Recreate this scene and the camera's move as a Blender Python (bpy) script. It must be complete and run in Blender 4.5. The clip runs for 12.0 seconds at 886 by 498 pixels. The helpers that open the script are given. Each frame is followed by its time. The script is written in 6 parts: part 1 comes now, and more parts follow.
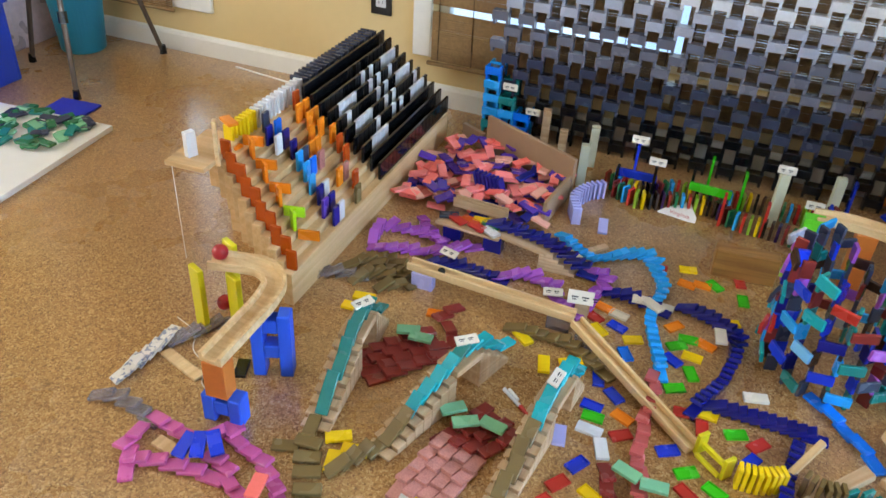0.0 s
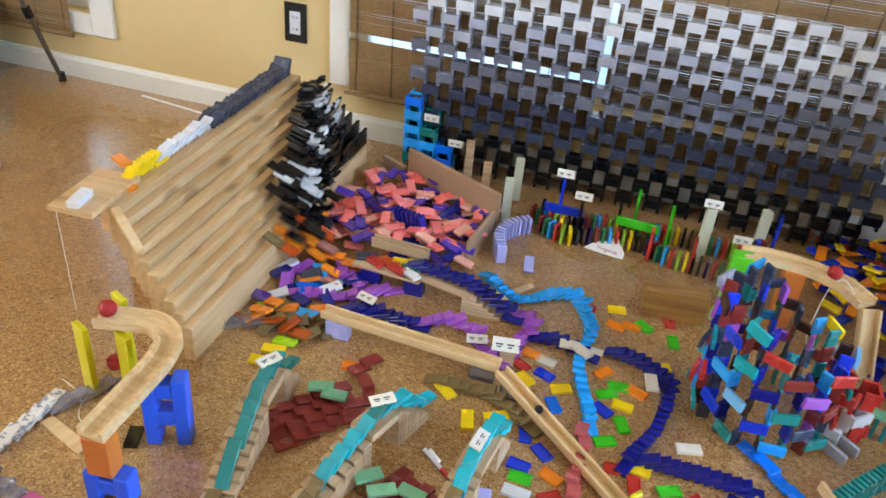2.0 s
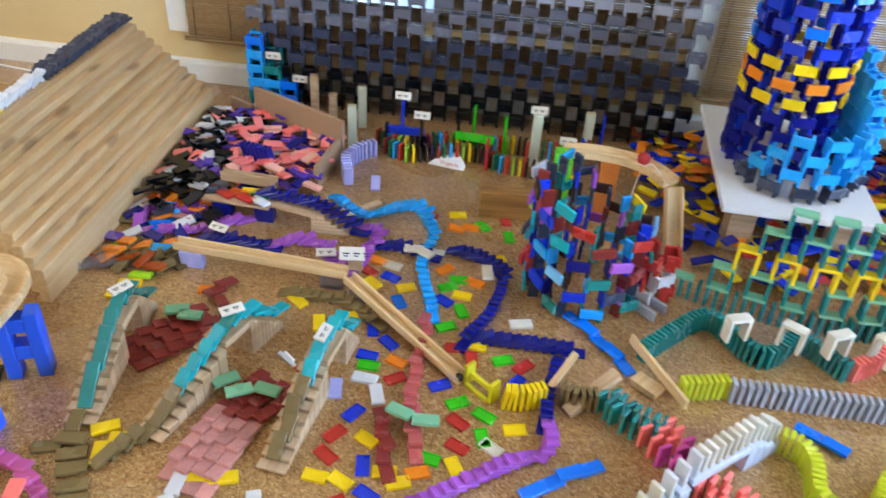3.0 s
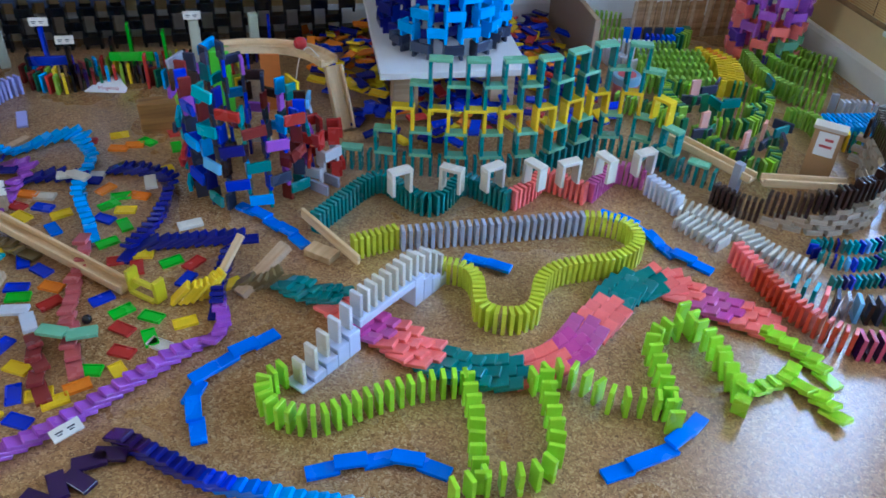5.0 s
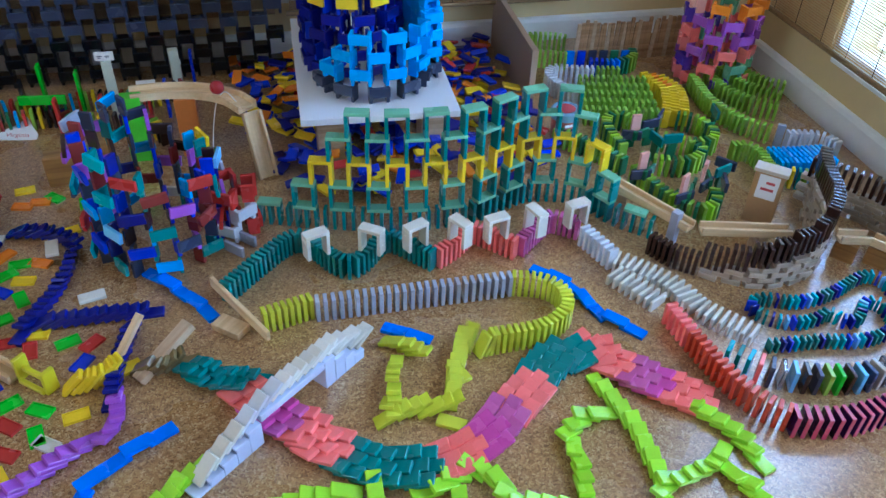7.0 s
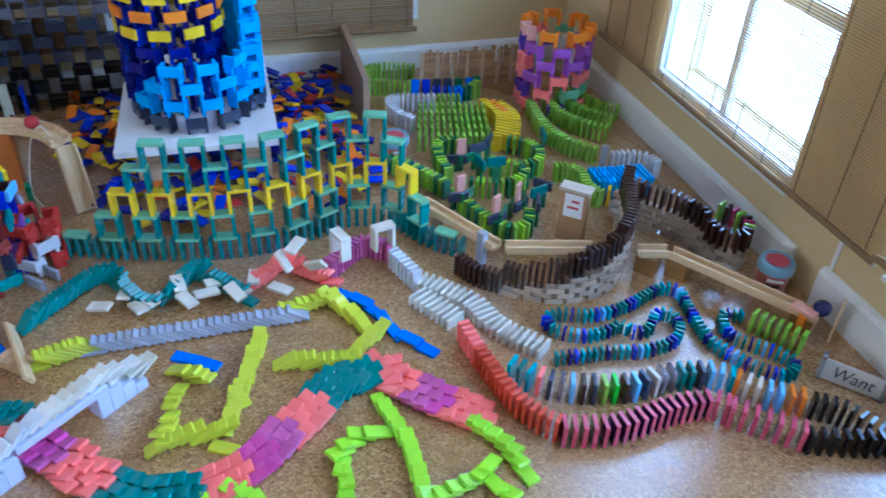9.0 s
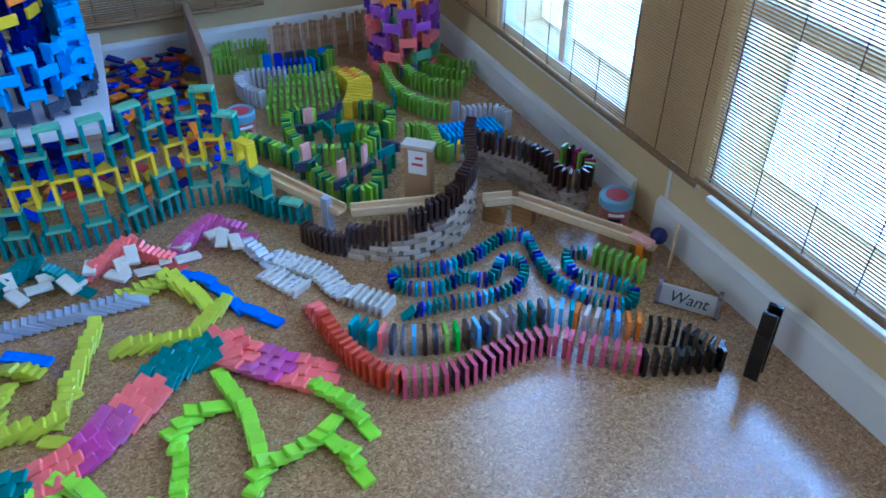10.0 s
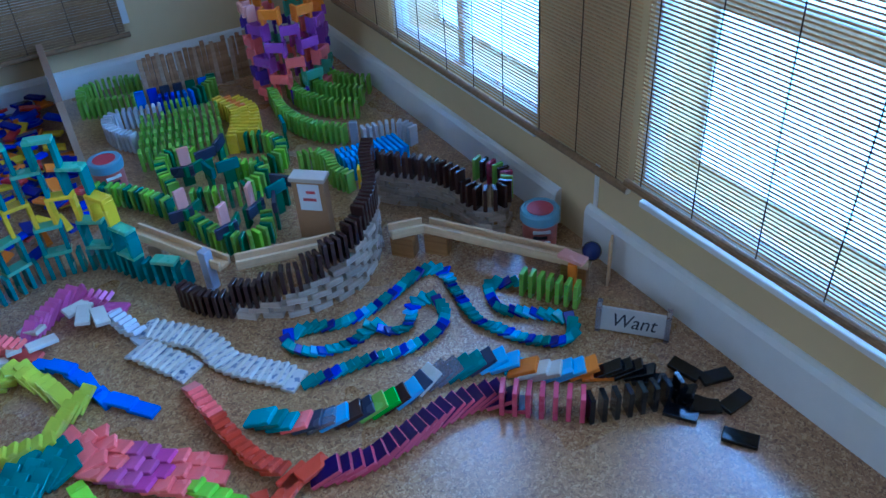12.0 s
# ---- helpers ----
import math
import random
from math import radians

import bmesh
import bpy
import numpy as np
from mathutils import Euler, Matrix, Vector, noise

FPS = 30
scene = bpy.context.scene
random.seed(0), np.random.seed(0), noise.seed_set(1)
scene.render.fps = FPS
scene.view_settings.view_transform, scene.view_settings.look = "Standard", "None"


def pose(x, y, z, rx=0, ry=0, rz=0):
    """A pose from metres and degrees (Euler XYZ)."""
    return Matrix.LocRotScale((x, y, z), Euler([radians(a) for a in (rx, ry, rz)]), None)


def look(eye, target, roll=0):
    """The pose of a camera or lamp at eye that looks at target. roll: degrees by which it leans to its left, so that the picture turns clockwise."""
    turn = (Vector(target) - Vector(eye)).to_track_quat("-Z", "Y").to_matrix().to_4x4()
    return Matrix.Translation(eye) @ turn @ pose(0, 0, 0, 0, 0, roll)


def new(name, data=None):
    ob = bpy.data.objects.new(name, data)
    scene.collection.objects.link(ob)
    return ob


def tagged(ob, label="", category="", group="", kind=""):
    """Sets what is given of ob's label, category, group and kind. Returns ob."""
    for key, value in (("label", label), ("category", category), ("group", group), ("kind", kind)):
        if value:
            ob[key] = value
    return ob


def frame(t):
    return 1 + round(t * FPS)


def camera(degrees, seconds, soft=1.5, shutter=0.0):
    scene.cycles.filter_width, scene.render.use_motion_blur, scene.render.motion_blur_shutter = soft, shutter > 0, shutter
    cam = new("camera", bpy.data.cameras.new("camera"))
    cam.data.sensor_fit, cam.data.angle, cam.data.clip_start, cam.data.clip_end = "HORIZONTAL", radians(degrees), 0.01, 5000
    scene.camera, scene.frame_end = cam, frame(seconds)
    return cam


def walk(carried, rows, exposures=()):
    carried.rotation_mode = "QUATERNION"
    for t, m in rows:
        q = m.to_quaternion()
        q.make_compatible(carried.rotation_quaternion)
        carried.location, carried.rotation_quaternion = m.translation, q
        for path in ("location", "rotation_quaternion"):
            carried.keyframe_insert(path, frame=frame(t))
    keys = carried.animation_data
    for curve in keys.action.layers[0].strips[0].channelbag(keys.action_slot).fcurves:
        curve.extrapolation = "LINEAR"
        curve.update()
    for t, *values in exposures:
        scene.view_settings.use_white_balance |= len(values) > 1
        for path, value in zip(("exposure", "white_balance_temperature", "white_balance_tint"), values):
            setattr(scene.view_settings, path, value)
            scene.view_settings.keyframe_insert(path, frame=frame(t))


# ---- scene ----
cam = camera(57.97, 12.0, shutter=0.3)
PATH = [
    (0.0, (0.0808, -0.2177, 1.0869), (-0.3365, 0.9479, 0.2399), 3.55),
    (0.5, (0.0722, -0.1683, 1.0885), (-0.3538, 1.0128, 0.2679), 4.47),
    (1.0, (0.0665, -0.1347, 1.0861), (-0.3435, 1.0631, 0.2816), 5.05),
    (1.5, (0.0625, -0.1114, 1.0814), (-0.3021, 1.1022, 0.2788), 5.59),
    (2.0, (0.0741, -0.0912, 1.0742), (-0.2366, 1.1325, 0.2641), 5.58),
    (2.5, (0.1447, -0.1358, 1.071), (-0.0895, 1.0816, 0.2265), 4.78),
    (3.0, (0.2382, -0.2124, 1.0752), (0.1179, 1.0062, 0.2087), 4.09),
    (3.5, (0.3127, -0.2792, 1.0761), (0.3117, 0.9249, 0.1817), 4.54),
    (3.7, (0.3445, -0.3, 1.0718), (0.4059, 0.8957, 0.1683), 4.87),
    (5.3, (0.5167, -0.2842, 0.9068), (0.7991, 0.8731, -0.0047), 2.39),
    (5.5, (0.5313, -0.26, 0.8912), (0.8258, 0.8912, -0.0242), 2.26),
    (6.0, (0.589, -0.1994, 0.9031), (0.8797, 0.9404, -0.0276), 1.11),
    (6.5, (0.6228, -0.1579, 0.97), (0.9132, 0.9795, 0.0362), 1.71),
    (6.7, (0.6338, -0.1525, 0.9968), (0.9223, 0.9842, 0.0615), 1.96),
    (8.3, (0.748, -0.1678, 1.0443), (1.0545, 0.9893, 0.1404), 3.52),
    (8.5, (0.803, -0.1975, 1.0355), (1.1215, 0.9714, 0.151), 3.1),
    (9.0, (0.9307, -0.253, 1.0252), (1.306, 0.9007, 0.143), 2.72),
    (9.5, (1.0245, -0.294, 1.002), (1.4753, 0.8252, 0.1108), 1.09),
    (10.0, (1.0984, -0.3313, 0.9886), (1.5794, 0.762, 0.0813), -0.07),
    (10.5, (1.1566, -0.3253, 0.9795), (1.6734, 0.7469, 0.0666), -1.54),
    (11.0, (1.1848, -0.2926, 0.93), (1.7293, 0.7822, 0.0365), -2.72),
    (11.5, (1.2241, -0.2408, 0.9081), (1.782, 0.8312, 0.0196), -3.91),
    (12.0, (1.2586, -0.1806, 0.8888), (1.8296, 0.8822, -0.0026), -4.18),
]
EXPOSE = [(0.0, 0.06, 6400, 8), (2.0, 0.18, 6350, 9), (3.7, 0.0, 5900, 10), (5.3, -0.6, 5050, 10), (6.7, -0.56, 5050, 10), (8.3, -0.26, 5000, 11), (9.5, -0.56, 4500, 10), (10.5, -1.0, 4150, 9), (12.0, -1.22, 3900, 9)]
walk(cam, [(t, look(eye, target, roll)) for t, eye, target, roll in PATH], EXPOSE)

# ---------------------------------------------------------------- light
world = bpy.data.worlds.new("sky")
scene.world = world
world.use_nodes = True
wn = world.node_tree
sky = wn.nodes.new("ShaderNodeTexSky")
sky.sky_type, sky.sun_disc = "NISHITA", False
sky.sun_elevation, sky.sun_rotation = radians(50), radians(150)
wn.links.new(sky.outputs[0], wn.nodes["Background"].inputs[0])
wn.nodes["Background"].inputs[1].default_value = 0.12


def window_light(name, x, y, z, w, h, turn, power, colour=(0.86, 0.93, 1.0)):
    """An area lamp for daylight at a seen window and for added room fill; turn is the way it faces."""
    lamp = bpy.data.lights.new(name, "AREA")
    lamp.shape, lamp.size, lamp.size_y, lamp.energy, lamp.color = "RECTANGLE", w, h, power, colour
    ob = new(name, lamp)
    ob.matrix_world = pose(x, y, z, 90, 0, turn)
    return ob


# ---------------------------------------------------------------- materials
def material(name, colour, rough=0.5, metal=0.0, grain=0.12, size=60.0, bump=0.0, clear=0.0, vary=0.05, spec=0.5, coat=0.0):
    """A surface with two scales of noise in its colour, a fine relief and some change from piece to piece."""
    m = bpy.data.materials.new(name)
    m.use_nodes = True
    nt = m.node_tree
    b = nt.nodes["Principled BSDF"]
    b.inputs["Metallic"].default_value = metal
    b.inputs["Transmission Weight"].default_value = clear
    b.inputs["Specular IOR Level"].default_value = spec
    b.inputs["Coat Weight"].default_value = coat
    tc = nt.nodes.new("ShaderNodeTexCoord")
    info = nt.nodes.new("ShaderNodeObjectInfo")
    shift = nt.nodes.new("ShaderNodeVectorMath")
    shift.operation = "MULTIPLY_ADD"
    nt.links.new(info.outputs["Random"], shift.inputs[0])
    shift.inputs[1].default_value = (31.0, 17.0, 23.0)
    nt.links.new(tc.outputs["Object"], shift.inputs[2])
    fine, broad = nt.nodes.new("ShaderNodeTexNoise"), nt.nodes.new("ShaderNodeTexNoise")
    for n, s in ((fine, size * 5), (broad, size * 0.4)):
        n.inputs["Scale"].default_value, n.inputs["Detail"].default_value = s, 3.0
        nt.links.new(shift.outputs[0], n.inputs["Vector"])
    add = nt.nodes.new("ShaderNodeMath")
    add.operation = "ADD"
    nt.links.new(fine.outputs[0], add.inputs[0])
    nt.links.new(broad.outputs[0], add.inputs[1])
    value = nt.nodes.new("ShaderNodeMapRange")
    value.inputs["From Min"].default_value, value.inputs["From Max"].default_value = 0.6, 1.4
    value.inputs["To Min"].default_value, value.inputs["To Max"].default_value = 1 - grain, 1 + grain
    nt.links.new(add.outputs[0], value.inputs["Value"])
    piece = nt.nodes.new("ShaderNodeMapRange")
    piece.inputs["To Min"].default_value, piece.inputs["To Max"].default_value = 1 - vary, 1 + vary
    nt.links.new(info.outputs["Random"], piece.inputs["Value"])
    both = nt.nodes.new("ShaderNodeMath")
    both.operation = "MULTIPLY"
    nt.links.new(value.outputs[0], both.inputs[0])
    nt.links.new(piece.outputs[0], both.inputs[1])
    hsv = nt.nodes.new("ShaderNodeHueSaturation")
    hsv.inputs["Color"].default_value = (*colour, 1)
    nt.links.new(both.outputs[0], hsv.inputs["Value"])
    nt.links.new(hsv.outputs[0], b.inputs["Base Color"])
    r = nt.nodes.new("ShaderNodeMapRange")
    r.inputs["From Min"].default_value, r.inputs["From Max"].default_value = 0.3, 0.7
    r.inputs["To Min"].default_value, r.inputs["To Max"].default_value = max(0.02, rough - 0.08), min(1, rough + 0.08)
    nt.links.new(broad.outputs[0], r.inputs["Value"])
    nt.links.new(r.outputs[0], b.inputs["Roughness"])
    if bump:
        bp = nt.nodes.new("ShaderNodeBump")
        bp.inputs["Strength"].default_value, bp.inputs["Distance"].default_value = bump, 0.001
        nt.links.new(fine.outputs[0], bp.inputs["Height"])
        nt.links.new(bp.outputs[0], b.inputs["Normal"])
    return m


def srgb(h):
    """A linear colour from a hex value."""
    c = [int(h[i:i + 2], 16) / 255 for i in (0, 2, 4)]
    return tuple(v / 12.92 if v < 0.04045 else ((v + 0.055) / 1.055) ** 2.4 for v in c)


COLOURS = dict(
    lime="AEE426", sun="F0CF14", orange="EE8A20", burnt="C2501A", red="BC352E", maroon="8A3430", rose="C0605E",
    coral="FF7E76", salmon="FA8A86", pink="C8629E", magenta="D352A4", purple="A65AC2", violet="5A3AA8", plum="2C154A",
    navy="181C7E", royal="1C3BD0", blue="1276EE", sky="2FA6F2", pale="7CC2F4", teal="22807C", aqua="1FA7B4",
    sage="7CBB94", green="3FC01E", grass="93BE3C", forest="2A7048", olive="786640", brown="3A2620", black="101114",
    slate="3A4054", grey="6C6E7C", silver="A7ABB8", white="D6D8DC", cream="D9D2C0", ivory="E4DFD2", brick="CE4A2E", wine="A03050", raspberry="C8506A", lilac="B4B6F0", peach="F2B2A0")
PLASTIC = {k: material(k + "_plastic", srgb(v), 0.13 if k in ("black", "brown", "plum", "navy") else 0.24, grain=0.05, size=40, vary=0.07) for k, v in COLOURS.items()}
PLASTIC["glasslime"] = material("clear_lime_plastic", srgb("F8FF44"), 0.08, clear=0.45, grain=0.03, vary=0.03)
PLASTIC["glassgrey"] = material("clear_smoky_plastic", srgb("CFCBD6"), 0.15, clear=0.8, grain=0.03, vary=0.03)
PLASTIC["glassorange"] = material("clear_orange_plastic", srgb("D2601C"), 0.15, clear=0.4, grain=0.03, vary=0.03)
PLASTIC["glassblue"] = material("clear_indigo_plastic", srgb("3A38B8"), 0.15, clear=0.45, grain=0.03, vary=0.03)
PLASTIC["glassrose"] = material("clear_rose_plastic", srgb("DC9C94"), 0.1, clear=0.25, grain=0.3, size=70, vary=0.12)


def printed():
    """White plastic with blotches of dark print."""
    m = material("printed_white_plastic", srgb("D8D4CC"), 0.3, grain=0.05, size=40)
    nt = m.node_tree
    hsv = next(n for n in nt.nodes if n.type == "HUE_SAT")
    shift = next(n for n in nt.nodes if n.type == "VECT_MATH")
    n, ramp = nt.nodes.new("ShaderNodeTexNoise"), nt.nodes.new("ShaderNodeValToRGB")
    n.inputs["Scale"].default_value, n.inputs["Detail"].default_value = 95.0, 1.0
    ramp.color_ramp.elements[0].position, ramp.color_ramp.elements[1].position = 0.54, 0.6
    ramp.color_ramp.elements[0].color, ramp.color_ramp.elements[1].color = (*srgb("DAD5CC"), 1), (*srgb("8A90A2"), 1)
    nt.links.new(shift.outputs[0], n.inputs["Vector"])
    nt.links.new(n.outputs[0], ramp.inputs[0])
    nt.links.new(ramp.outputs[0], hsv.inputs["Color"])
    return m


PLASTIC["printed"] = printed()


def wood(name, light, dark, rings=9.0, rough=0.5, knots=0.0, vary=0.05):
    """Sawn timber with grain along its local x."""
    m = material(name, light, rough, grain=0.1, size=30, bump=0.15, vary=vary)
    nt = m.node_tree
    hsv = next(n for n in nt.nodes if n.type == "HUE_SAT")
    tc = next(n for n in nt.nodes if n.type == "TEX_COORD")
    mp = nt.nodes.new("ShaderNodeMapping")
    mp.inputs["Scale"].default_value = (0.8, 14.0, 14.0)
    nt.links.new(tc.outputs["Object"], mp.inputs["Vector"])
    w = nt.nodes.new("ShaderNodeTexNoise")
    w.inputs["Scale"].default_value, w.inputs["Detail"].default_value, w.inputs["Distortion"].default_value = rings, 5.0, 0.6
    nt.links.new(mp.outputs[0], w.inputs["Vector"])
    ramp = nt.nodes.new("ShaderNodeValToRGB")
    ramp.color_ramp.elements[0].position, ramp.color_ramp.elements[1].position = 0.36, 0.6
    ramp.color_ramp.elements[0].color, ramp.color_ramp.elements[1].color = (*dark, 1), (*light, 1)
    nt.links.new(w.outputs[0], ramp.inputs[0])
    shift = next(n for n in nt.nodes if n.type == "VECT_MATH")
    stretch, knot, dark_spot, mul = nt.nodes.new("ShaderNodeMapping"), nt.nodes.new("ShaderNodeTexVoronoi"), nt.nodes.new("ShaderNodeValToRGB"), nt.nodes.new("ShaderNodeMix")
    stretch.inputs["Scale"].default_value = (5.0, 11.0, 11.0)
    nt.links.new(shift.outputs[0], stretch.inputs["Vector"])
    nt.links.new(stretch.outputs[0], knot.inputs["Vector"])
    knot.inputs["Scale"].default_value = 1.0
    dark_spot.color_ramp.elements[0].position, dark_spot.color_ramp.elements[1].position = 0.10, 0.2
    dark_spot.color_ramp.elements[0].color, dark_spot.color_ramp.elements[1].color = (0.3, 0.2, 0.13, 1), (1, 1, 1, 1)
    nt.links.new(knot.outputs["Distance"], dark_spot.inputs[0])
    mul.data_type, mul.blend_type = "RGBA", "MULTIPLY"
    mul.inputs[0].default_value = knots
    nt.links.new(ramp.outputs[0], mul.inputs[6])
    nt.links.new(dark_spot.outputs[0], mul.inputs[7])
    nt.links.new(mul.outputs[2], hsv.inputs["Color"])
    return m


PINE = wood("pine", srgb("D2B286"), srgb("C4A06E"), 4.0, knots=0.6, vary=0.1)
MAPLE = wood("pale_maple", srgb("E0C292"), srgb("CDA978"), 5.0)
BEECH = wood("beech", srgb("CBAF8C"), srgb("B4946F"), 5.0, vary=0.1)
MDF = material("brown_fibreboard", srgb("A98C6E"), 0.7, grain=0.08, size=80, bump=0.1)
OAK = wood("stained_oak", srgb("A87A3E"), srgb("7C5426"), 4.0)
STICKS = wood("walnut_sticks", srgb("B98F60"), srgb("8A6238"), 4.0)
PAPER = material("white_paper", srgb("EFEDEA"), 0.8, grain=0.02)
INK = material("dark_ink", srgb("2A2A32"), 0.7, grain=0.02)
REDINK = material("red_ink", srgb("C05050"), 0.7, grain=0.02)
WALL = material("cream_wall_paint", srgb("D9C08A"), 0.75, grain=0.025, size=6, bump=0.06, vary=0)
TRIM = material("white_gloss_paint", srgb("E9E7DF"), 0.4, grain=0.03, size=10, vary=0)
CEIL = material("white_ceiling_paint", srgb("F2F0EA"), 0.9, grain=0.02, size=5, vary=0)
# darkened bamboo: the shade behind the domino wall is put into its colour
BAMBOO = material("bamboo_shade_tone", srgb("8E7048"), 0.6, grain=0.3, size=25, bump=0.1)
# lighter copy for the east slats, daylight behind them put into the colour
THIN_BACKLIT = material("thin_bamboo_backlit_tone", srgb("CDA468"), 0.85, grain=0.25, size=25, clear=0.2)
CORD = material("dark_cord", srgb("4A3826"), 0.8, grain=0.1)
STRING = material("white_string", srgb("E8E4DA"), 0.8, grain=0.05)
BOARD = material("white_melamine", srgb("ECEBE8"), 0.35, grain=0.02, size=10)
STEEL = material("grey_metal_tube", srgb("6A6058"), 0.35, metal=0.8, grain=0.05)
BINBLUE = material("teal_bin_plastic", srgb("1C7A94"), 0.4, grain=0.05, size=10)
GLASS = material("window_glass", (0.95, 0.97, 1.0), 0.03, clear=1.0, grain=0.0, vary=0)


def cork():
    """Sealed cork floor: dense brown and cream flecks under a satin lacquer."""
    m = bpy.data.materials.new("cork_tile")
    m.use_nodes = True
    nt = m.node_tree
    b = nt.nodes["Principled BSDF"]
    tc = nt.nodes.new("ShaderNodeTexCoord")
    v1, v2 = nt.nodes.new("ShaderNodeTexVoronoi"), nt.nodes.new("ShaderNodeTexVoronoi")
    warp = nt.nodes.new("ShaderNodeTexNoise")
    warp.inputs["Scale"].default_value, warp.inputs["Detail"].default_value = 90.0, 2.0
    nt.links.new(tc.outputs["Object"], warp.inputs["Vector"])
    mixv = nt.nodes.new("ShaderNodeMix")
    mixv.data_type = "VECTOR"
    mixv.inputs[0].default_value = 0.02
    nt.links.new(tc.outputs["Object"], mixv.inputs[4])
    nt.links.new(warp.outputs["Color"], mixv.inputs[5])
    for v, s in ((v1, 300.0), (v2, 520.0)):
        v.inputs["Scale"].default_value = s
        nt.links.new(mixv.outputs[1], v.inputs["Vector"])
    sep = nt.nodes.new("ShaderNodeSeparateColor")
    nt.links.new(v1.outputs["Color"], sep.inputs[0])
    ramp = nt.nodes.new("ShaderNodeValToRGB")
    stops = ((0.0, "7A5530"), (0.18, "946C3E"), (0.45, "A67C4A"), (0.75, "B58B56"), (1.0, "CBA874"))
    while len(ramp.color_ramp.elements) < len(stops):
        ramp.color_ramp.elements.new(0.5)
    for e, (p, c) in zip(ramp.color_ramp.elements, stops):
        e.position, e.color = p, (*srgb(c), 1)
    nt.links.new(sep.outputs[0], ramp.inputs[0])
    sep2 = nt.nodes.new("ShaderNodeSeparateColor")
    nt.links.new(v2.outputs["Color"], sep2.inputs[0])
    broad = nt.nodes.new("ShaderNodeTexNoise")
    broad.inputs["Scale"].default_value, broad.inputs["Detail"].default_value = 2.5, 4.0
    nt.links.new(tc.outputs["Object"], broad.inputs["Vector"])
    val = nt.nodes.new("ShaderNodeMath")
    val.operation = "MULTIPLY_ADD"
    val.inputs[1].default_value, val.inputs[2].default_value = 0.3, 0.68
    nt.links.new(sep2.outputs[1], val.inputs[0])
    val2 = nt.nodes.new("ShaderNodeMath")
    val2.operation = "MULTIPLY_ADD"
    val2.inputs[1].default_value = 0.3
    nt.links.new(broad.outputs[0], val2.inputs[0])
    nt.links.new(val.outputs[0], val2.inputs[2])
    hsv = nt.nodes.new("ShaderNodeHueSaturation")
    nt.links.new(ramp.outputs[0], hsv.inputs["Color"])
    nt.links.new(val2.outputs[0], hsv.inputs["Value"])
    nt.links.new(hsv.outputs[0], b.inputs["Base Color"])
    r = nt.nodes.new("ShaderNodeMapRange")
    r.inputs["To Min"].default_value, r.inputs["To Max"].default_value = 0.2, 0.36
    nt.links.new(broad.outputs[0], r.inputs["Value"])
    nt.links.new(r.outputs[0], b.inputs["Roughness"])
    bp = nt.nodes.new("ShaderNodeBump")
    bp.inputs["Strength"].default_value, bp.inputs["Distance"].default_value = 0.12, 0.001
    nt.links.new(sep.outputs[1], bp.inputs["Height"])
    nt.links.new(bp.outputs[0], b.inputs["Normal"])
    b.inputs["Coat Weight"].default_value, b.inputs["Coat Roughness"].default_value, b.inputs["Coat IOR"].default_value = 1.0, 0.2, 1.62
    return m


CORK = cork()


def daylight(name, strength):
    """The overcast brightness outside the windows."""
    m = bpy.data.materials.new(name)
    m.use_nodes = True
    nt = m.node_tree
    nt.nodes.remove(nt.nodes["Principled BSDF"])
    e = nt.nodes.new("ShaderNodeEmission")
    tc, n = nt.nodes.new("ShaderNodeTexCoord"), nt.nodes.new("ShaderNodeTexNoise")
    n.inputs["Scale"].default_value, n.inputs["Detail"].default_value = 1.6, 4.0
    nt.links.new(tc.outputs["Object"], n.inputs["Vector"])
    ramp = nt.nodes.new("ShaderNodeValToRGB")
    ramp.color_ramp.elements[0].position, ramp.color_ramp.elements[1].position = 0.35, 0.6
    ramp.color_ramp.elements[0].color, ramp.color_ramp.elements[1].color = (0.36, 0.55, 0.8, 1), (0.66, 0.85, 1.0, 1)
    nt.links.new(n.outputs[0], ramp.inputs[0])
    nt.links.new(ramp.outputs[0], e.inputs[0])
    e.inputs[1].default_value = strength
    nt.links.new(e.outputs[0], nt.nodes["Material Output"].inputs[0])
    return m


OUTDOORS = daylight("bright_outdoors", 7.0)
GARDEN = daylight("shaded_garden_light", 1.8)

# ---------------------------------------------------------------- shape helpers
rnd = random.Random(7)


def box(bm, x0, y0, z0, x1, y1, z1, m=None, bevel=0.0):
    """A box between two corners, optionally turned by m, with chamfered edges."""
    c = bmesh.ops.create_cube(bm, size=1.0)["verts"]
    bmesh.ops.transform(bm, verts=c, matrix=Matrix.Translation(((x0 + x1) / 2, (y0 + y1) / 2, (z0 + z1) / 2)) @ Matrix.Diagonal((x1 - x0, y1 - y0, z1 - z0, 1)))
    if bevel:
        made = bmesh.ops.bevel(bm, geom=list({e for v in c for e in v.link_edges}), offset=bevel, segments=1, affect="EDGES")
        c = list({v for f in made["faces"] for v in f.verts} | {v for v in c if v.is_valid})
    if m is not None:
        bmesh.ops.transform(bm, verts=c, matrix=m)
    return c


def part(name, bm, mat, parent=None, label="", smooth=False):
    """Links a bmesh as one mesh object, under its thing if that is given."""
    me = bpy.data.meshes.new(name)
    bm.to_mesh(me)
    bm.free()
    me.materials.append(mat)
    if smooth:
        for p in me.polygons:
            p.use_smooth = True
    ob = new(name, me)
    if parent is not None:
        ob.parent = parent
    if label:
        tagged(ob, label)
    return ob


